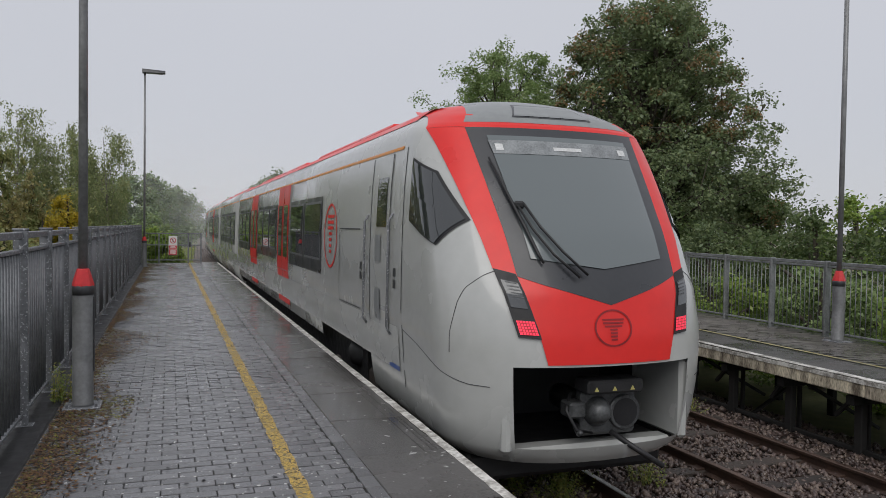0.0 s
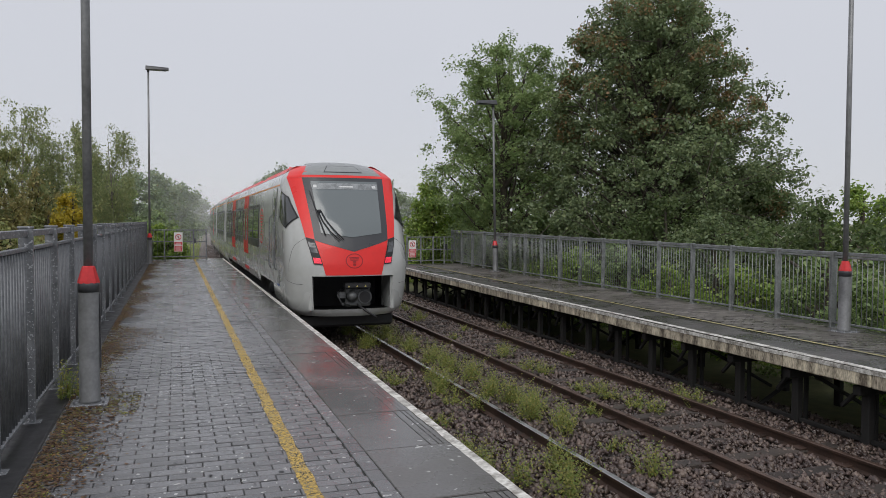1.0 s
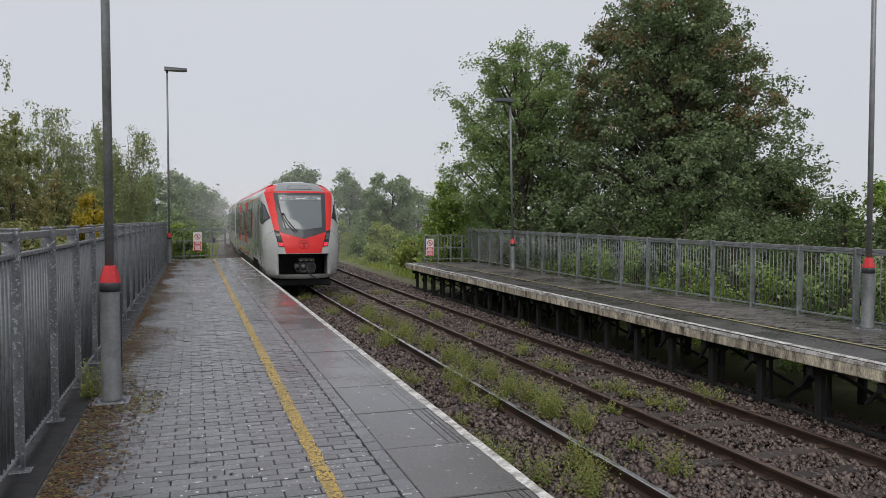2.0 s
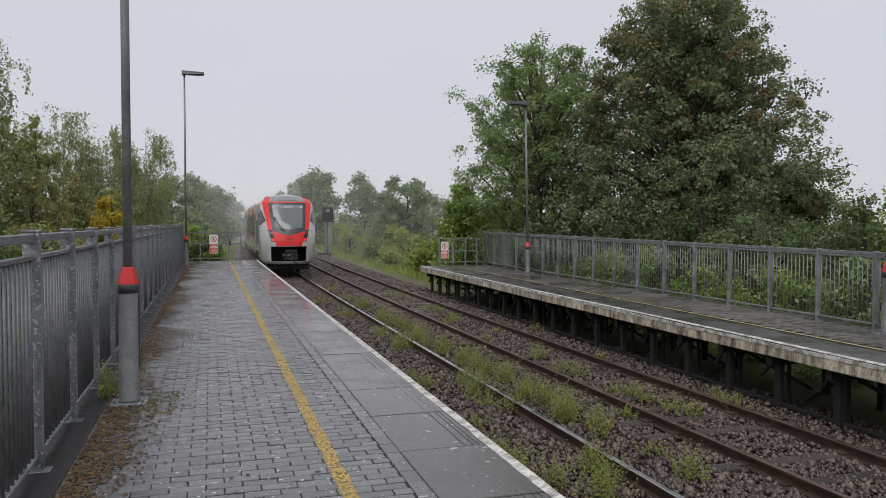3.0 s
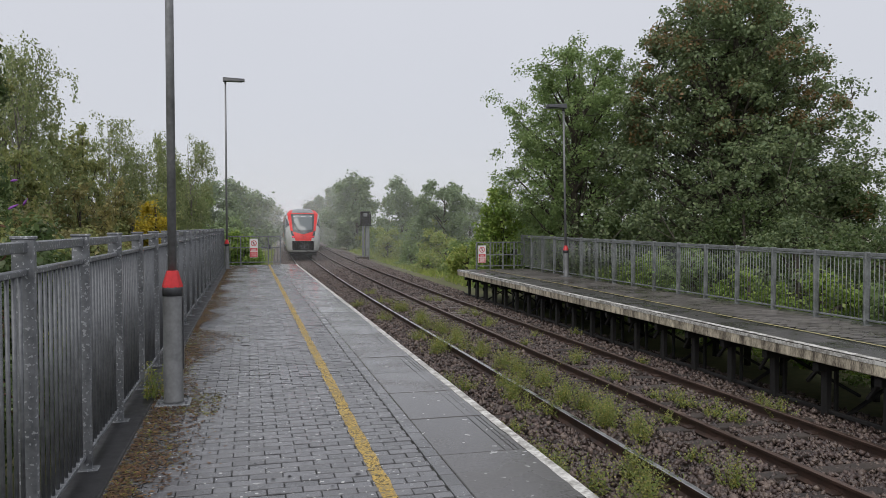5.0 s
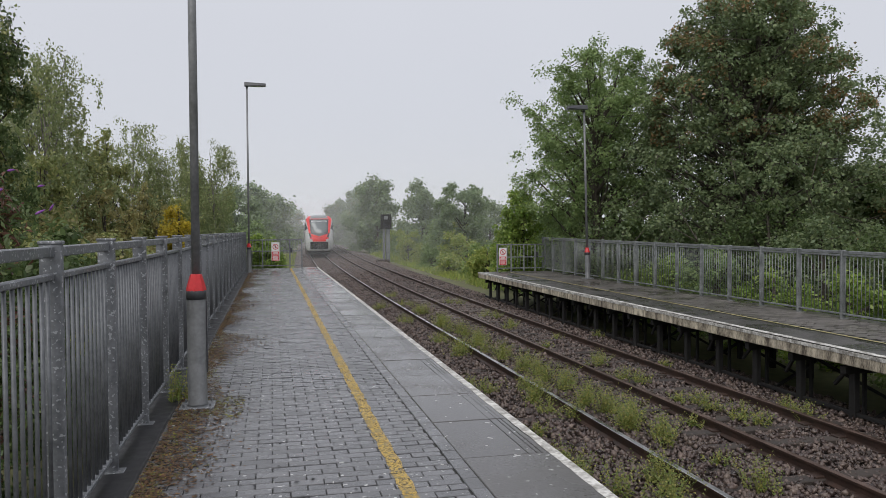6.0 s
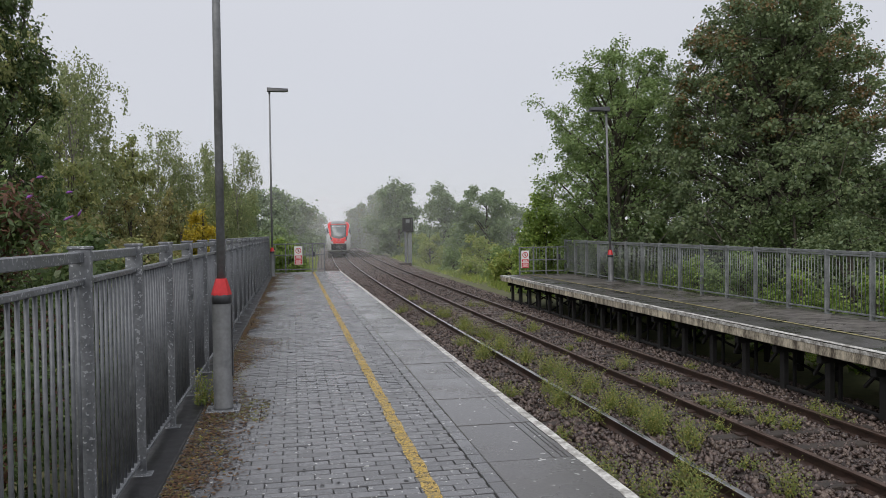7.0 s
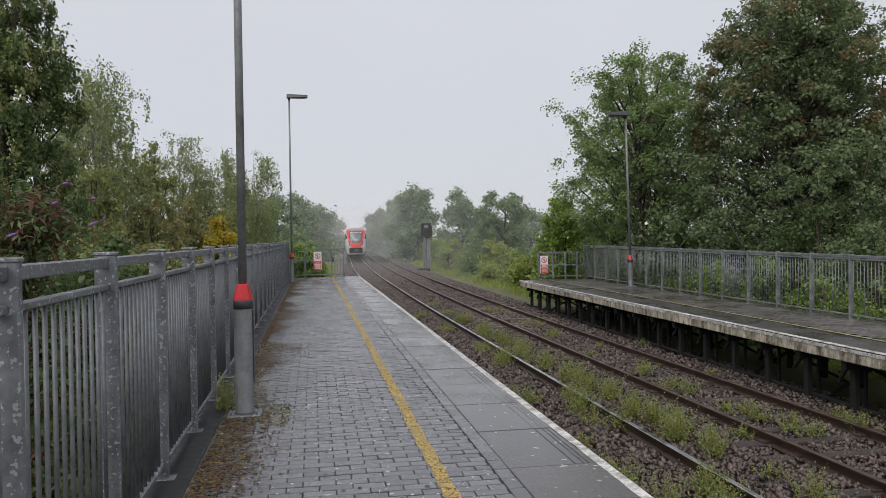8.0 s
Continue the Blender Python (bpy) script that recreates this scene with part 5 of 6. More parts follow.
def nose_patch(corners, off, nu=14, nv=10):
    """A skin over the nose between four (x, z) corners, set proud by off."""
    verts, faces = [], []
    (ax, az), (bx, bz), (cx, cz), (dx, dz) = corners
    for j in range(nv + 1):
        t = j / nv
        for i in range(nu + 1):
            s = i / nu
            x = (ax + (bx - ax) * s) * (1 - t) + (dx + (cx - dx) * s) * t
            z = (az + (bz - az) * s) * (1 - t) + (dz + (cz - dz) * s) * t
            w = half_width(z)
            out = abs(x) / w
            sx = math.copysign(1, x) * off * out ** 3
            verts.append((x + sx, nose_y(x, z) - off, lifted(z) + off * 0.4))
    n = nu + 1
    for j in range(nv):
        for i in range(nu):
            faces.append((j * n + i, j * n + i + 1, j * n + n + i + 1, j * n + n + i))
    return verts, faces


def nose_part(name, parent, quads, off, mat, label="", smooth=True):
    verts, faces = [], []
    for q in quads:
        v, f = nose_patch(q, off)
        k = len(verts)
        verts += v
        faces += [tuple(i + k for i in g) for g in f]
    return part(name, mesh_of(name, verts, faces, mat, smooth), parent, label)


def mirrored(quads):
    return quads + [[(-x, z) for x, z in q][::-1] for q in quads]


def flank_width(z):
    """Half width of the finished body at height z."""
    return along([(lifted(a), w) for a, w in WALL], z)


def skin(y, z):
    """Half width of the finished body at a place along it, nose included."""
    low = along([(b, a) for a, b in LIFT], z)
    q = min(1.0, max(0.0, (y - along(FRONT, low)) / along(DEEP, low)))
    return half_width(low) * (1 - (1 - q) ** POWER) ** (1 / POWER)


def skin_patch(quad, off, sgn, n=8):
    (ay, az), (by, bz), (cy, cz), (dy, dz) = quad
    verts, faces = [], []
    for j in range(n + 1):
        t = j / n
        for i in range(n + 1):
            s = i / n
            y = (ay + (by - ay) * s) * (1 - t) + (dy + (cy - dy) * s) * t
            z = (az + (bz - az) * s) * (1 - t) + (dz + (cz - dz) * s) * t
            verts.append((sgn * (skin(y, z) + off), y - off * 0.4, z))
    for j in range(n):
        for i in range(n):
            a = j * (n + 1) + i
            faces.append((a, a + 1, a + n + 2, a + n + 1))
    return verts, faces


def side_patch(name, parent, corners, off, mat, label="", nv=6):
    """A panel on each flank between four (y, z) corners; parent may be the pair of panels it sits on."""
    made = []
    for k, sgn in enumerate((-1, 1)):
        verts, faces = [], []
        (ay, az), (by, bz), (cy, cz), (dy, dz) = corners
        for j in range(nv + 1):
            t = j / nv
            for s in (0, 1):
                y = (ay + (by - ay) * s) * (1 - t) + (dy + (cy - dy) * s) * t
                z = (az + (bz - az) * s) * (1 - t) + (dz + (cz - dz) * s) * t
                verts.append((sgn * (flank_width(z) + off), y, z))
        for j in range(nv):
            a = 2 * j
            faces.append((a, a + 1, a + 3, a + 2))
        made.append(part(name, mesh_of(name, verts, faces, mat, True), parent[k] if isinstance(parent, list) else parent, label))
    return made


def rect(y0, y1, z0, z1):
    return [(y0, z0), (y1, z0), (y1, z1), (y0, z1)]


def body_shell(length, nose):
    zs = [0.50, 0.53, 0.56, 0.62, 0.75, 0.95, 1.16, 1.3, 1.45, 1.65, 1.9, 2.1, 2.3, 2.5, 2.7, 2.9, 3.1, 3.3, 3.4, 3.48, 3.54, 3.60, 3.65, 3.70, 3.74, 3.78, 3.82, 3.85, 3.88, 3.90, 3.93]
    us = [-1, -0.995, -0.985, -0.97, -0.94, -0.90, -0.85, -0.78, -0.7, -0.655, -0.55, -0.4, -0.2, 0, 0.2, 0.4, 0.55, 0.655, 0.7, 0.78, 0.85, 0.90, 0.94, 0.97, 0.985, 0.995, 1]
    verts, faces = [], []
    side = [length, 6.7, 6.3, 3.2, 2.8]
    n = len(us) + 2 * len(side)
    for z in zs:
        w = half_width(z)
        front = [(u * w, nose_y(u * w, z) if nose else 0.0, lifted(z)) for u in us]
        back = max(0.0, front[0][1])
        sl = [(-w, max(y, back + 0.01 * (k < 4)), lifted(z)) for k, y in enumerate(side)]
        verts += sl + front + [(-x, y, zz) for x, y, zz in sl[::-1]]
    for j in range(len(zs) - 1):
        for i in range(n - 1):
            zc = (zs[j] + zs[j + 1]) / 2
            if nose and 10 + 4 <= i < n - 1 - (10 + 4) and 0.62 < zc < 1.16:
                continue
            if nose and i in (0, 1, 2, n - 4, n - 3, n - 2) and zc < 0.75 + 0.2 * (i in (2, n - 4)):
                continue
            faces.append((j * n + i, j * n + i + 1, (j + 1) * n + i + 1, (j + 1) * n + i))
    top = (len(zs) - 1) * n
    for i in range(n // 2 - 1):
        a, b = top + i, top + n - 1 - i
        faces.append((a, a + 1, b - 1, b))
    faces.append(tuple(j * n for j in range(len(zs))) + tuple(j * n + n - 1 for j in range(len(zs)))[::-1])
    return mesh_of("body", verts, faces, M_TRAIN_GREY, True)


def bogie(parent, y):
    b = part("bogie", box_mesh("bogie", (2.0, 2.7, 0.22), M_BOGIE, 0.03), parent, "grimy dark bogie", m=pose(0, y, 0.62))
    frame_me = box_mesh("side_frame", (0.12, 3.2, 0.22), M_BOGIE, 0.03)
    box_me = box_mesh("axle_box", (0.18, 0.34, 0.34), M_BOGIE, 0.04)
    spring = tube_mesh("air_spring", [(0, 0, -0.15, 0.24), (0, 0, -0.05, 0.29), (0, 0, 0.06, 0.29), (0, 0, 0.15, 0.24)], M_BLACK, 16)
    wheels = []
    for s in (-1, 1):
        part("side_frame", frame_me, b, m=pose(s * 1.0, 0, 0.03))
        part("air_spring", spring, b, m=pose(s * 0.95, 0, 0.27))
        for a in (-1.25, 1.25):
            part("axle_box", box_me, b, m=pose(s * 1.05, a, -0.14))
    prof = [(-0.78, 0.10), (-0.78, 0.41), (-0.66, 0.415), (-0.655, 0.44), (-0.63, 0.44), (-0.63, 0.09), (0.63, 0.09), (0.63, 0.44), (0.655, 0.44), (0.66, 0.415), (0.78, 0.41), (0.78, 0.10)]
    verts, faces = [], []
    n = 24
    for x, r in prof:
        for k in range(n):
            t = 2 * math.pi * k / n
            verts.append((x, r * math.cos(t), r * math.sin(t)))
    for j in range(len(prof) - 1):
        for k in range(n):
            faces.append((j * n + k, j * n + (k + 1) % n, (j + 1) * n + (k + 1) % n, (j + 1) * n + k))
    me = mesh_of("wheelset", verts, faces, M_BOGIE)
    for a in (-1.25, 1.25):
        wheels.append(part("wheelset", me, parent, m=pose(0, y + a, 0.44)))
    return wheels


def window_band(parent, y0, y1, panes, z0=1.90, z1=3.10):
    band = side_patch("window_band", parent, rect(y0, y1, z0, z1), 0.006, M_TRAIN_MASK, "dark window surround")
    step = (y1 - y0) / panes
    for k in range(panes):
        a, b = y0 + step * k + 0.13, y0 + step * (k + 1) - 0.13
        side_patch("frame", band, rect(a - 0.05, b + 0.05, z0 + 0.20, z1 - 0.07), 0.010, M_GALV)
        side_patch("pane", band, rect(a, b, z0 + 0.24, z1 - 0.11), 0.015, M_TRAIN_GLASS)


def flank(parent, y0, y1):
    side_patch("orange_line", parent, rect(y0, y1, 3.44, 3.475), 0.005, M_ORANGE, "thin orange line under the roof edge")
    side_patch("red_roof_edge", parent, rect(y0, y1, 3.74, 3.94), 0.006, M_TRAIN_RED, "bright red stripe along the roof edge")
    for s in (-1, 1):
        prof = [(0.002, 1.60), (0.010, 1.53), (0.034, 1.46), (0.036, 1.40), (0.022, 1.22), (0.0, 1.14)]
        ends = [(y0, 0.25), (y0 + 0.5, 1.0), (y1, 1.0)]
        verts = [(s * (flank_width(z) + p * q), y, z) for y, q in ends for p, z in prof]
        faces = [(6 * j + i, 6 * j + i + 1, 6 * j + i + 7, 6 * j + i + 6) for j in range(2) for i in range(5)]
        part("sill_moulding", mesh_of("sill_moulding", verts, faces, M_TRAIN_GREY, True), parent, "smooth grey ledge along the sill")


def door(parent, y0, y1):
    d = side_patch("door", parent, rect(y0, y1, 1.05, 3.45), 0.008, M_TRAIN_RED, "bright red double sliding door")
    m = (y0 + y1) / 2
    side_patch("door_seam", d, rect(m - 0.012, m + 0.012, 1.0, 3.4), 0.012, M_SEAM)
    for a, b in ((y0 + 0.14, m - 0.12), (m + 0.12, y1 - 0.14)):
        side_patch("door_glass", d, rect(a, b, 2.0, 3.05), 0.013, M_TRAIN_GLASS)


def roof_gear(parent, y0, y1):
    for x in (-0.55, 0.55):
        me = box_mesh("roof_fairing", (0.50, y1 - y0, 0.10), M_TRAIN_RED, 0.04)
        part("roof_fairing", me, parent, "red roof fairing", m=pose(x, (y0 + y1) / 2, 3.965))


def cab_car():
    t = tagged(new("train"), "grey train with bright red cab mask and red tail lights", "train", "train cars")
    part("body", body_shell(CAR_1, True), t)
    flank(t, 1.95, CAR_1)
    # black skin, glass, red mask
    mask = nose_part("cab_mask", t, mirrored([[(0, 1.76), (0.79, 2.04), (0.91, 3.45), (0, 3.45)]]), 0.014, M_TRAIN_MASK, "dark grey windscreen surround")
    nose_part("windscreen", mask, mirrored([[(0, 2.10), (0.655, 2.19), (0.745, 3.36), (0, 3.36)]]), 0.024, M_SCREEN, "large grey-tinted windscreen")
    nose_part("destination_display", mask, mirrored([[(0, 3.17), (0.73, 3.17), (0.75, 3.31), (0, 3.31)]]), 0.028, M_DISPLAY, "pale destination display")
    for q in [[(-0.14, 3.215), (0.16, 3.215), (0.16, 3.25), (-0.14, 3.25)], [(-0.70, 3.205), (-0.63, 3.205), (-0.63, 3.27), (-0.70, 3.27)], [(0.60, 3.205), (0.69, 3.205), (0.69, 3.265), (0.60, 3.265)]]:
        nose_part("display_letters", mask, [q], 0.031, M_TEXTBAR)
    nose_part("red_chin", t, mirrored([[(0, 1.18), (0.60, 1.18), (0.79, 2.04), (0, 1.76)]]), 0.010, M_TRAIN_RED, "bright red nose panel")
    for q in mirrored([[(0.79, 2.04), (0.965, 2.10), (1.20, 3.46), (0.91, 3.45)]]):
        nose_part("red_pillar", t, [q], 0.010, M_TRAIN_RED, "bright red cab pillar")
    nose_part("red_brow", t, mirrored([[(0, 3.45), (0.91, 3.45), (0.90, 3.51), (0, 3.51)]]), 0.011, M_TRAIN_RED, "red line over the windscreen")
    for q in mirrored([[(0.90, 3.455), (1.20, 3.46), (1.00, 3.76), (0.66, 3.74)]]):
        nose_part("red_roof_corner", t, [q], 0.011, M_TRAIN_RED, "red roof corner")
    cap = nose_part("roof_cap", t, mirrored([[(0, 3.51), (0.90, 3.51), (0.66, 3.84), (0, 3.84)]]), 0.013, M_TRAIN_ROOF, "grey roof cap over the cab")
    nose_part("hatch_gasket", cap, mirrored([[(0, 3.57), (0.44, 3.57), (0.32, 3.74), (0, 3.74)]]), 0.017, M_TRAIN_MASK, "dark gasket round the hatch")
    nose_part("cap_hatch", cap, mirrored([[(0, 3.585), (0.415, 3.585), (0.305, 3.725), (0, 3.725)]]), 0.021, M_TRAIN_ROOF, "grey hatch panel")
    for sgn in (-1, 1):
        for name, parent, q, off, mat, label in (
                ("lamp_unit", t, [(0.80, 2.06), (0.965, 2.105), (0.835, 1.45), (0.65, 1.43)], 0.016, M_BLACK, "angled dark lamp unit"),
                ("tail_light", None, [(0.705, 1.60), (0.845, 1.61), (0.822, 1.475), (0.675, 1.465)], 0.024, M_TAIL, "glowing red tail light"),
                ("headlamp", None, [(0.80, 1.98), (0.925, 2.01), (0.875, 1.74), (0.745, 1.72)], 0.024, M_HEADLAMP, "unlit headlamp")):
            q = [(sgn * x, z) for x, z in (q if sgn > 0 else q[::-1])]
            if name == "headlamp":
                for k in range(5):
                    u = 0.812 - 0.010 * k
                    strip = [(u, 1.985 - 0.036 * k), (u + 0.085, 2.000 - 0.036 * k), (u + 0.083, 1.988 - 0.036 * k), (u - 0.002, 1.973 - 0.036 * k)]
                    nose_part("reflector", unit, [[(sgn * x, z) for x, z in (strip if sgn > 0 else strip[::-1])]], 0.028, M_COUPLER, "grey lamp reflector")
                for k in range(4):
                    strip = [(0.697 - 0.0055 * k, 1.577 - 0.027 * k), (0.842 - 0.005 * k, 1.587 - 0.027 * k), (0.841 - 0.005 * k, 1.582 - 0.027 * k), (0.696 - 0.0055 * k, 1.572 - 0.027 * k)]
                    nose_part("lamp_grid", unit, [[(sgn * x, z) for x, z in (strip if sgn > 0 else strip[::-1])]], 0.027, M_LOGO)
                for k in range(5):
                    u = 0.728 + 0.023 * k
                    strip = [(u, 1.602), (u + 0.004, 1.602), (u - 0.024, 1.468), (u - 0.028, 1.468)]
                    nose_part("lamp_grid", unit, [[(sgn * x, z) for x, z in (strip if sgn > 0 else strip[::-1])]], 0.027, M_LOGO)
            made = nose_part(name, parent or unit, [q], off, mat, label)
            unit = made if parent else unit
    # emblem on the nose
    rings = []
    for k in range(28):
        a, b = 2 * math.pi * k / 28, 2 * math.pi * (k + 1) / 28
        rings.append([(0.185 * math.cos(a), 1.53 + 0.185 * math.sin(a)), (0.185 * math.cos(b), 1.53 + 0.185 * math.sin(b)), (0.168 * math.cos(b), 1.53 + 0.168 * math.sin(b)), (0.168 * math.cos(a), 1.53 + 0.168 * math.sin(a))])
    verts, faces = [], []
    for q in rings + [[(-w, 1.605 - 0.033 * k), (w, 1.605 - 0.033 * k), (w, 1.622 - 0.033 * k), (-w, 1.622 - 0.033 * k)] for k, w in enumerate((0.105, 0.10, 0.085, 0.036, 0.034, 0.032, 0.030))]:
        k = len(verts)
        v, f = nose_patch(q, 0.018, 1, 1)
        verts += v
        faces += [tuple(i + k for i in g) for g in f]
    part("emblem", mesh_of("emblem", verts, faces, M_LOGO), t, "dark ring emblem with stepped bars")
    # coupler bay
    bay = part("coupler_bay", box_mesh("coupler_bay", (1.72, 1.3, 0.80), M_BAY, 0.0, (0, 1.0, 1.09)), t, "black open coupler bay")
    bay.data.flip_normals()
    bm = bmesh.new()
    bm.from_mesh(bay.data)
    bmesh.ops.delete(bm, geom=[f for f in bm.faces if f.calc_center_median().y < 0.4], context='FACES')
    bm.to_mesh(bay.data)
    bm.free()
    cheek = box_mesh("bay_cheek", (0.10, 0.80, 0.74), M_TRAIN_GREY, 0.03)
    for s in (-1, 1):
        part("bay_cheek", cheek, t, m=pose(s * 0.885, 0.605, 1.10, 0, 0, 0))
    part("lower_lip", box_mesh("lower_lip", (1.66, 0.22, 0.10), M_TRAIN_GREY, 0.035), t, "curved grey lower lip", m=pose(0, 0.40, 0.69))
    coupler = part("coupler", tube_mesh("coupler", [(0.0, 0.95, 1.03, 0.12), (0.0, 0.33, 1.03, 0.13), (0.0, 0.26, 1.03, 0.135), (0.0, 0.16, 1.03, 0.085), (0.0, 0.13, 1.03, 0.05)], M_COUPLER, 18), t, "grey automatic coupler")
    part("coupler_face", box_mesh("coupler_face", (0.56, 0.14, 0.40), M_COUPLER, 0.03), coupler, m=pose(0.13, 0.34, 1.01))
    part("coupler_cup", tube_mesh("coupler_cup", [(0.28, 0.32, 1.01, 0.165), (0.28, 0.255, 1.01, 0.160), (0.28, 0.245, 1.01, 0.150)], M_COUPLER, 22, False), coupler, "grey ring of the coupler cup")
    # the cup face is closed; a flat black disc paints the shade of its hollow
    part("cup_hollow", tube_mesh("cup_hollow", [(0.28, 0.25, 1.01, 0.125), (0.28, 0.239, 1.01, 0.125)], M_BAY, 22, False), coupler, "flat black disc painted as the coupler cup's shaded hollow")
    part("guide_horn", tube_mesh("guide_horn", [(-0.14, 0.40, 0.90, 0.035), (-0.20, 0.22, 0.86, 0.03), (-0.23, 0.14, 0.88, 0.022)], M_COUPLER, 10), coupler)
    part("cable", tube_mesh("cable", [(-0.22, 0.36, 1.18, 0.016), (-0.32, 0.24, 1.06, 0.016), (-0.24, 0.20, 0.90, 0.016), (-0.05, 0.26, 0.84, 0.016)], M_BLACK, 8), coupler, "black looped cable")
    part("electric_box", box_mesh("electric_box", (0.56, 0.26, 0.12), M_BLACK, 0.02), coupler, "black electrical box", m=pose(0.10, 0.24, 1.27))
    tag_me = mesh_of("warning_tag", [(-0.024, 0, 0), (0.024, 0, 0), (0, 0, 0.042)], [(0, 1, 2)], M_YELLOWTAG)
    for x in (-0.10, 0.08, 0.26):
        part("warning_tag", tag_me, coupler, "small yellow warning triangle", m=pose(x, 0.105, 1.24))
    part("plug_box", box_mesh("plug_box", (0.16, 0.2, 0.14), M_COUPLER, 0.02), coupler, m=pose(-0.22, 0.3, 1.06))
    part("hose", tube_mesh("hose", [(0.1, 0.2, 0.86, 0.025), (0.25, 0.02, 0.74, 0.025), (0.46, -0.08, 0.60, 0.025)], M_BLACK, 8), coupler, "black hanging hose")
    part("plough", box_mesh("plough", (2.1, 0.5, 0.28), M_BLACK, 0.05), t, "black obstacle deflector under the nose", m=pose(0, 1.0, 0.46))
    # wipers
    for pts in ([(-0.62, 2.68), (-0.53, 2.46), (-0.38, 2.24), (-0.20, 2.04)], [(-0.68, 2.68), (-0.60, 2.44), (-0.47, 2.22), (-0.28, 2.02)]):
        part("wiper_arm", tube_mesh("wiper_arm", [(x, nose_y(x, z) - 0.06, lifted(z) + 0.02, 0.012) for x, z in pts], M_BLACK, 6), t, "black wiper arm")
    pts = [(-0.80, 3.12), (-0.73, 2.78), (-0.66, 2.46), (-0.60, 2.22), (-0.57, 2.14)]
    part("wiper_blade", tube_mesh("wiper_blade", [(x, nose_y(x, z) - 0.05, lifted(z) + 0.02, r) for (x, z), r in zip(pts, (0.009, 0.013, 0.017, 0.015, 0.010))], M_BLACK, 6), t, "long black wiper blade")
    part("wiper_pivot", box_mesh("wiper_pivot", (0.10, 0.06, 0.07), M_BLACK, 0.02), t, m=pose(-0.65, nose_y(-0.65, 2.68) - 0.05, lifted(2.68)))
    # cab side
    for sgn in (-1, 1):
        for name, parent, grow, off, mat, label in (("cab_side_window", t, 0.06, 0.010, M_BLACK, "dark angular cab side window"), ("pane", None, 0.0, 0.018, M_TRAIN_GLASS, "")):
            verts, faces = [], []
            for quad in ([(1.57, 2.71), (0.92, 2.50), (0.74, 2.72), (1.56, 3.0)], [(1.56, 3.0), (0.74, 2.72), (1.18, 3.15), (1.58, 3.30)]):
                v, f = skin_patch([(y + (y - 1.3) * grow, z + (z - 2.85) * grow) for y, z in quad], off, sgn)
                k = len(verts)
                verts += v
                faces += [tuple(i + k for i in g) for g in f]
            window = part(name, mesh_of(name, verts, faces, mat, True), parent or window, label)
        for path in ([(0.36, 2.31), (0.43, 2.24), (0.50, 2.13), (0.54, 2.0), (0.57, 1.75), (0.58, 1.5)], [(1.80, 1.60), (1.35, 1.52), (0.91, 1.42), (0.6, 1.35), (0.41, 1.31), (0.22, 1.30)]):
            fine = []
            for (ya, za), (yb, zb) in zip(path[:-1], path[1:]):
                fine += [(ya + (yb - ya) * s, za + (zb - za) * s) for s in (0, 0.25, 0.5, 0.75)]
            part("panel_seam", tube_mesh("panel_seam", [(sgn * (skin(y, z) + 0.0005), y - 0.002, z, 0.0032) for y, z in fine], M_SEAM, 5), t)
    side_patch("front_seam", t, rect(1.80, 1.822, 1.0, 3.45), 0.004, M_SEAM)
    cab_door = side_patch("cab_door", t, rect(2.27, 3.12, 1.30, 3.42), 0.005, M_TRAIN_GREY, "grey cab door with a tall window")
    side_patch("door_window", cab_door, rect(2.42, 2.82, 2.64, 3.18), 0.012, M_TRAIN_GLASS)
    for y in (2.29, 3.10):
        side_patch("door_seam", cab_door, rect(y - 0.012, y + 0.012, 1.30, 3.42), 0.009, M_SEAM)
    for y in (2.18, 3.22):
        for s in (-1, 1):
            part("handrail", tube_mesh("handrail", [(s * 1.365, y, 1.5, 0.014), (s * 1.41, y, 1.56, 0.014), (s * 1.40, y, 2.7, 0.014), (s * 1.35, y, 2.78, 0.014)], M_GALV, 8), t, "grab rail beside the cab door")
    # flat darker grey patches paint the shade of two hand recesses
    for z0, z1 in ((2.25, 2.55), (1.60, 1.95)):
        side_patch("door_recess", cab_door, rect(2.62, 2.86, z0, z1), 0.012, M_TRAIN_ROOF)
    side_patch("hatch_seam", t, rect(4.8, 4.82, 1.62, 2.62), 0.006, M_SEAM)
    side_patch("hatch_seam", t, rect(3.6, 4.8, 2.60, 2.615), 0.006, M_SEAM)
    side_patch("hatch_seam", t, rect(3.6, 4.8, 1.62, 1.635), 0.006, M_SEAM)
    for y in (2.02, 3.5):
        for z in (2.0, 2.12):
            side_patch("socket", t, rect(y, y + 0.08, z, z + 0.09), 0.010, M_SEAM)
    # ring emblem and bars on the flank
    for sgn in (-1, 1):
        verts, faces = [], []
        n, k = 28, len(verts)
        for i in range(n):
            a = 2 * math.pi * i / n
            for r in (1.0, 0.92):
                z = 2.50 + 0.47 * r * math.sin(a)
                verts.append((sgn * (flank_width(z) + 0.008), 5.45 + 0.47 * r * math.cos(a), z))
        for i in range(n):
            a, b = k + 2 * i, k + 2 * ((i + 1) % n)
            faces.append((a, a + 1, b + 1, b))
        for j, w in enumerate((0.24, 0.22, 0.2, 0.09, 0.08, 0.08, 0.07)):
            z = 2.76 - 0.085 * j
            k = len(verts)
            for yy, zz in ((5.45 - w, z), (5.45 + w, z), (5.45 + w, z + 0.045), (5.45 - w, z + 0.045)):
                verts.append((sgn * (flank_width(zz) + 0.008), yy, zz))
            faces.append((k, k + 1, k + 2, k + 3))
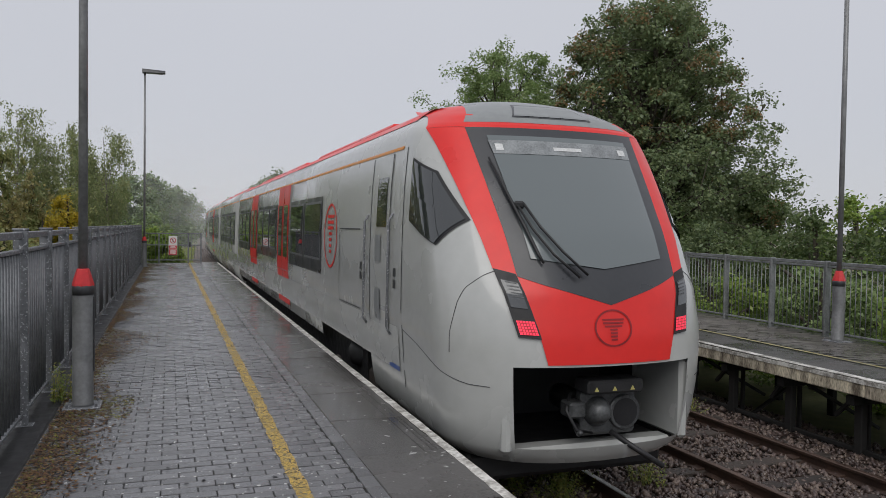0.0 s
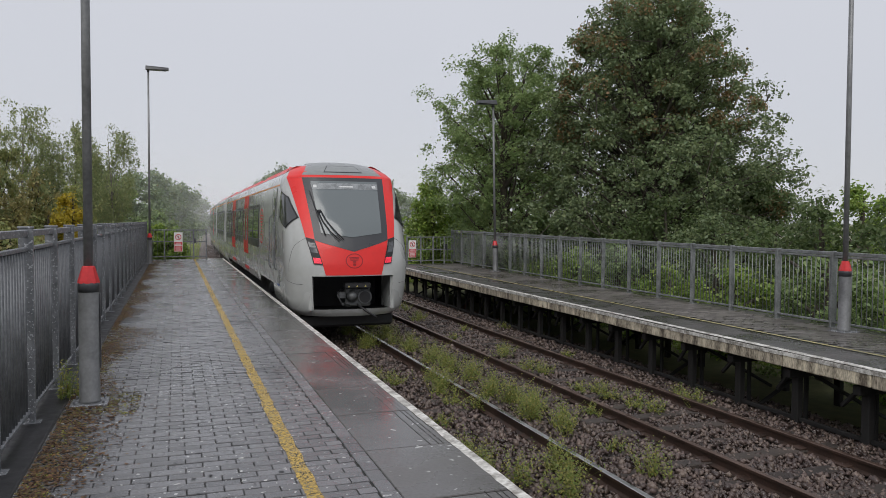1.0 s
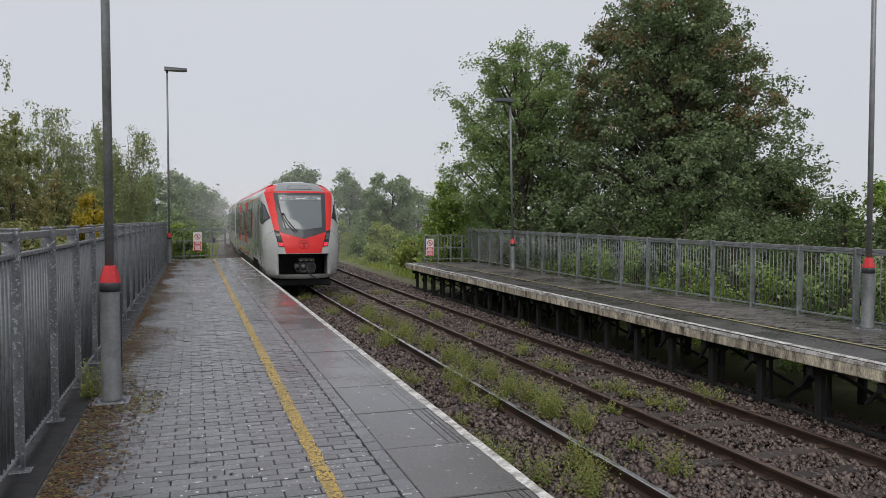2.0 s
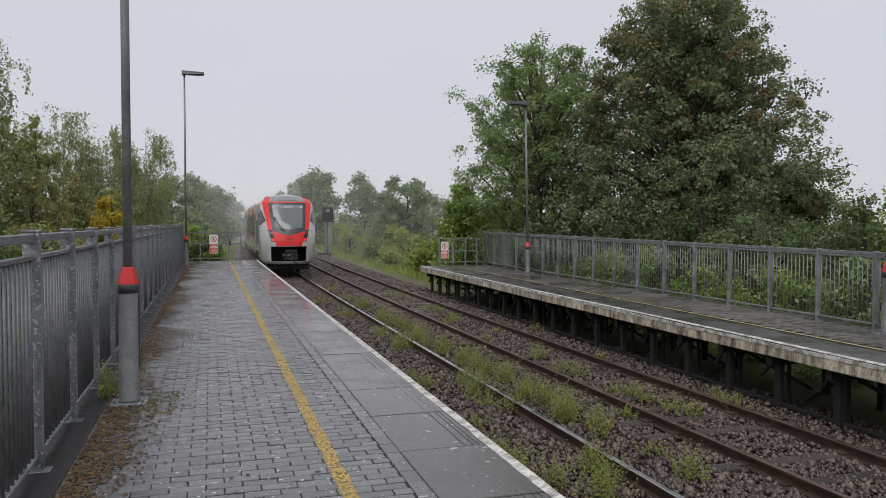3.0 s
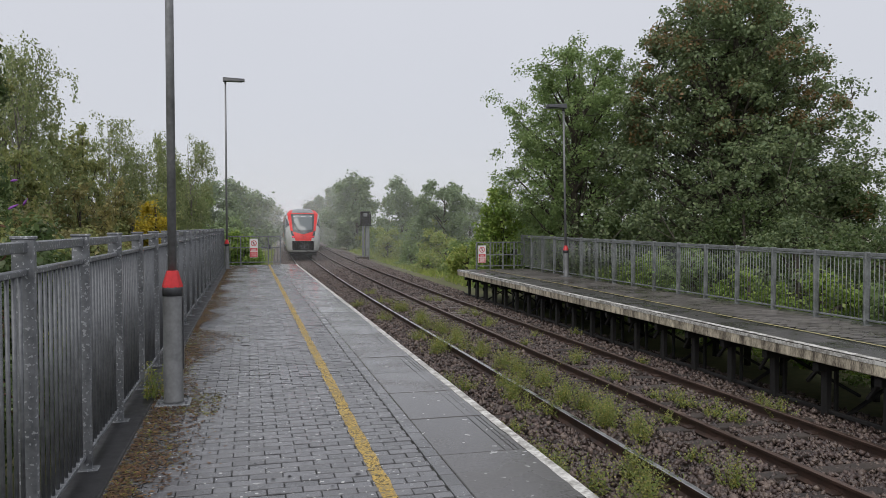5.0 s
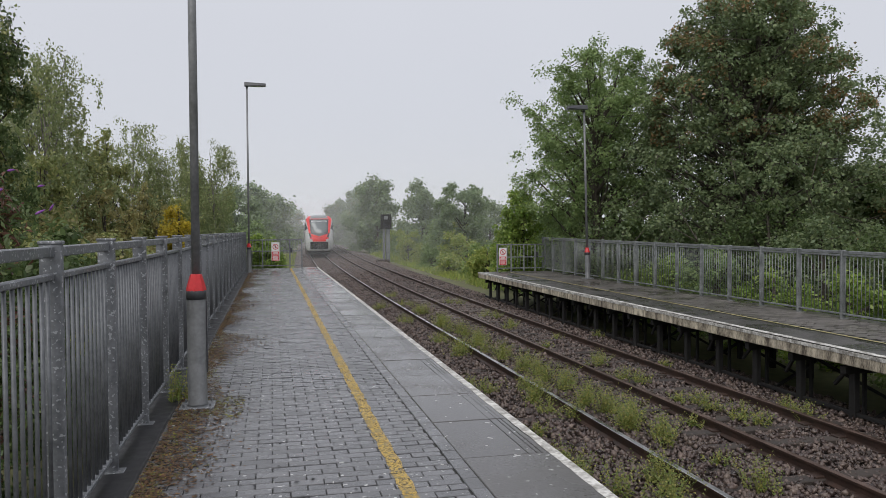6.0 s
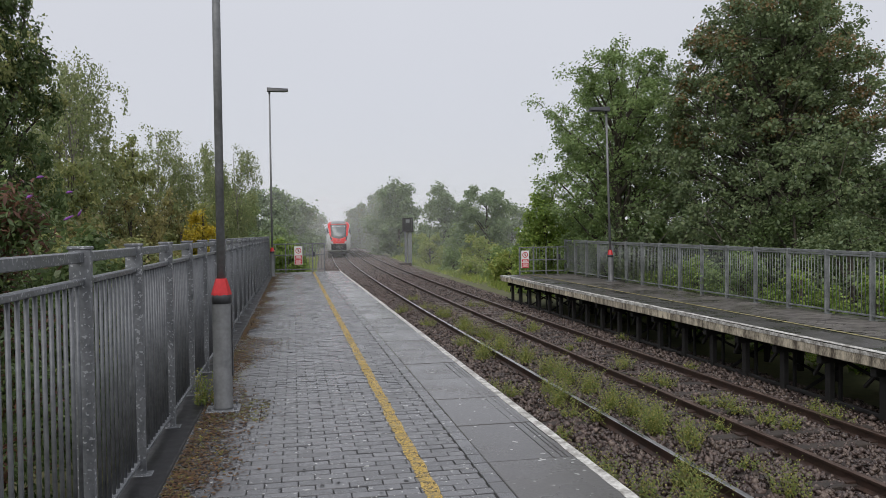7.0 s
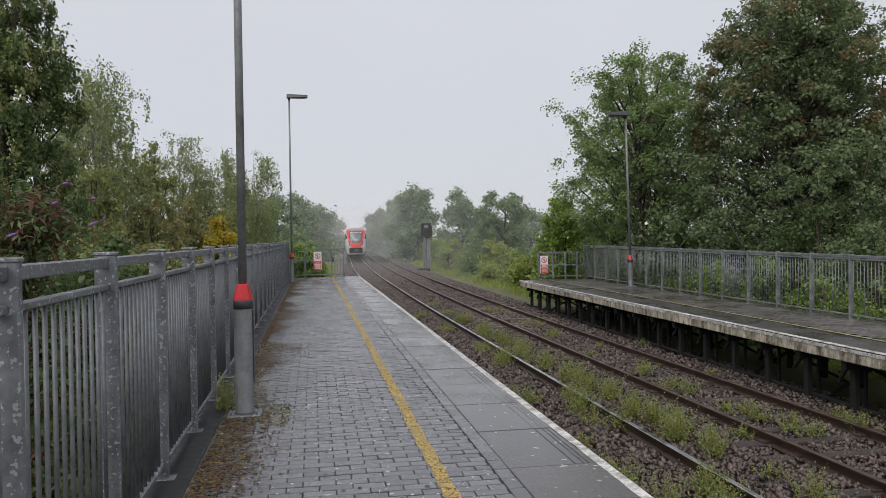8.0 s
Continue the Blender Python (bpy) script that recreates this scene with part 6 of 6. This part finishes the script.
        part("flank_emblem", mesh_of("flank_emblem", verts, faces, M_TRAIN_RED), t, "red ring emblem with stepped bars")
    side_patch("maker_mark", t, rect(1.95, 2.35, 1.14, 1.19), 0.006, M_BLUE, "small blue lettering bars")
    window_band(t, 6.15, 9.45, 2)
    door(t, 9.65, 11.25)
    window_band(t, 11.5, 15.2, 3)
    door(t, 15.45, 17.1)
    window_band(t, 17.4, 20.9, 3)
    roof_gear(t, 4.2, 9.5)
    roof_gear(t, 11.0, 19.5)
    part("underframe", box_mesh("underframe", (2.2, CAR_1 - 4.5, 0.5), M_BLACK, 0.02), t, "dark underframe", m=pose(0, CAR_1 / 2 + 2.0, 0.80))
    wheels = bogie(t, 4.7) + bogie(t, CAR_1 - 0.3)
    return t, wheels


def plain_car(length, doors):
    t = tagged(new("train_car"), "grey passenger train car with red doors and dark windows", "train", "train cars")
    part("body", body_shell(length, False), t)
    flank(t, 0.02, length - 0.02)
    if doors:
        c = length / 2
        door(t, c - 0.85, c + 0.85)
        window_band(t, 0.9, c - 1.1, 3)
        window_band(t, c + 1.1, length - 0.9, 3)
    else:
        window_band(t, 1.0, length - 1.0, 4)
    roof_gear(t, 1.2, length - 1.2)
    part("gangway", box_mesh("gangway", (2.2, 0.55, 2.9), M_BLACK, 0.05), t, "black gangway bellows", m=pose(0, -0.2, 2.1))
    part("underframe", box_mesh("underframe", (2.2, length - 1, 0.5), M_BLACK, 0.02), t, m=pose(0, length / 2, 0.62))
    return t, bogie(t, length - 0.3)


cab, all_wheels = cab_car()
CARS = [(cab, 0.0, CAR_1)]
start = CAR_1 + 0.45
for length, has_doors in ((10.6, False), (15.6, True), (15.6, True)):
    car, wheels = plain_car(length, has_doors)
    CARS.append((car, start, length))
    all_wheels += wheels
    start += length + 0.45

pavers(platform)


# ---- what moves ----
def train_front(t):
    """Place of the nose along the line."""
    return 5.55 + 9.95 * t + 0.19 * t * t


def motions():
    for car, offset, length in CARS:
        rows = []
        for k in range(17):
            t = k * 0.5
            y0 = train_front(t) + offset
            y1 = y0 + length
            x0, x1 = CENTRE + shift(y0), CENTRE + shift(y1)
            rows.append((t, pose(x0, y0, RAIL_Z + rise(y0), 0, 0, -math.degrees(math.atan2(x1 - x0, y1 - y0)))))
        walk(car, rows)
    for k, wheel in enumerate(all_wheels):
        place = wheel.matrix_basis.translation.copy()
        rows = []
        for i in range(0, 241):
            t = i / 30
            rows.append((t, pose(place.x, place.y, place.z, -math.degrees((train_front(t) - train_front(0)) / 0.44), 0, 0)))
        walk(wheel, rows)


motions()
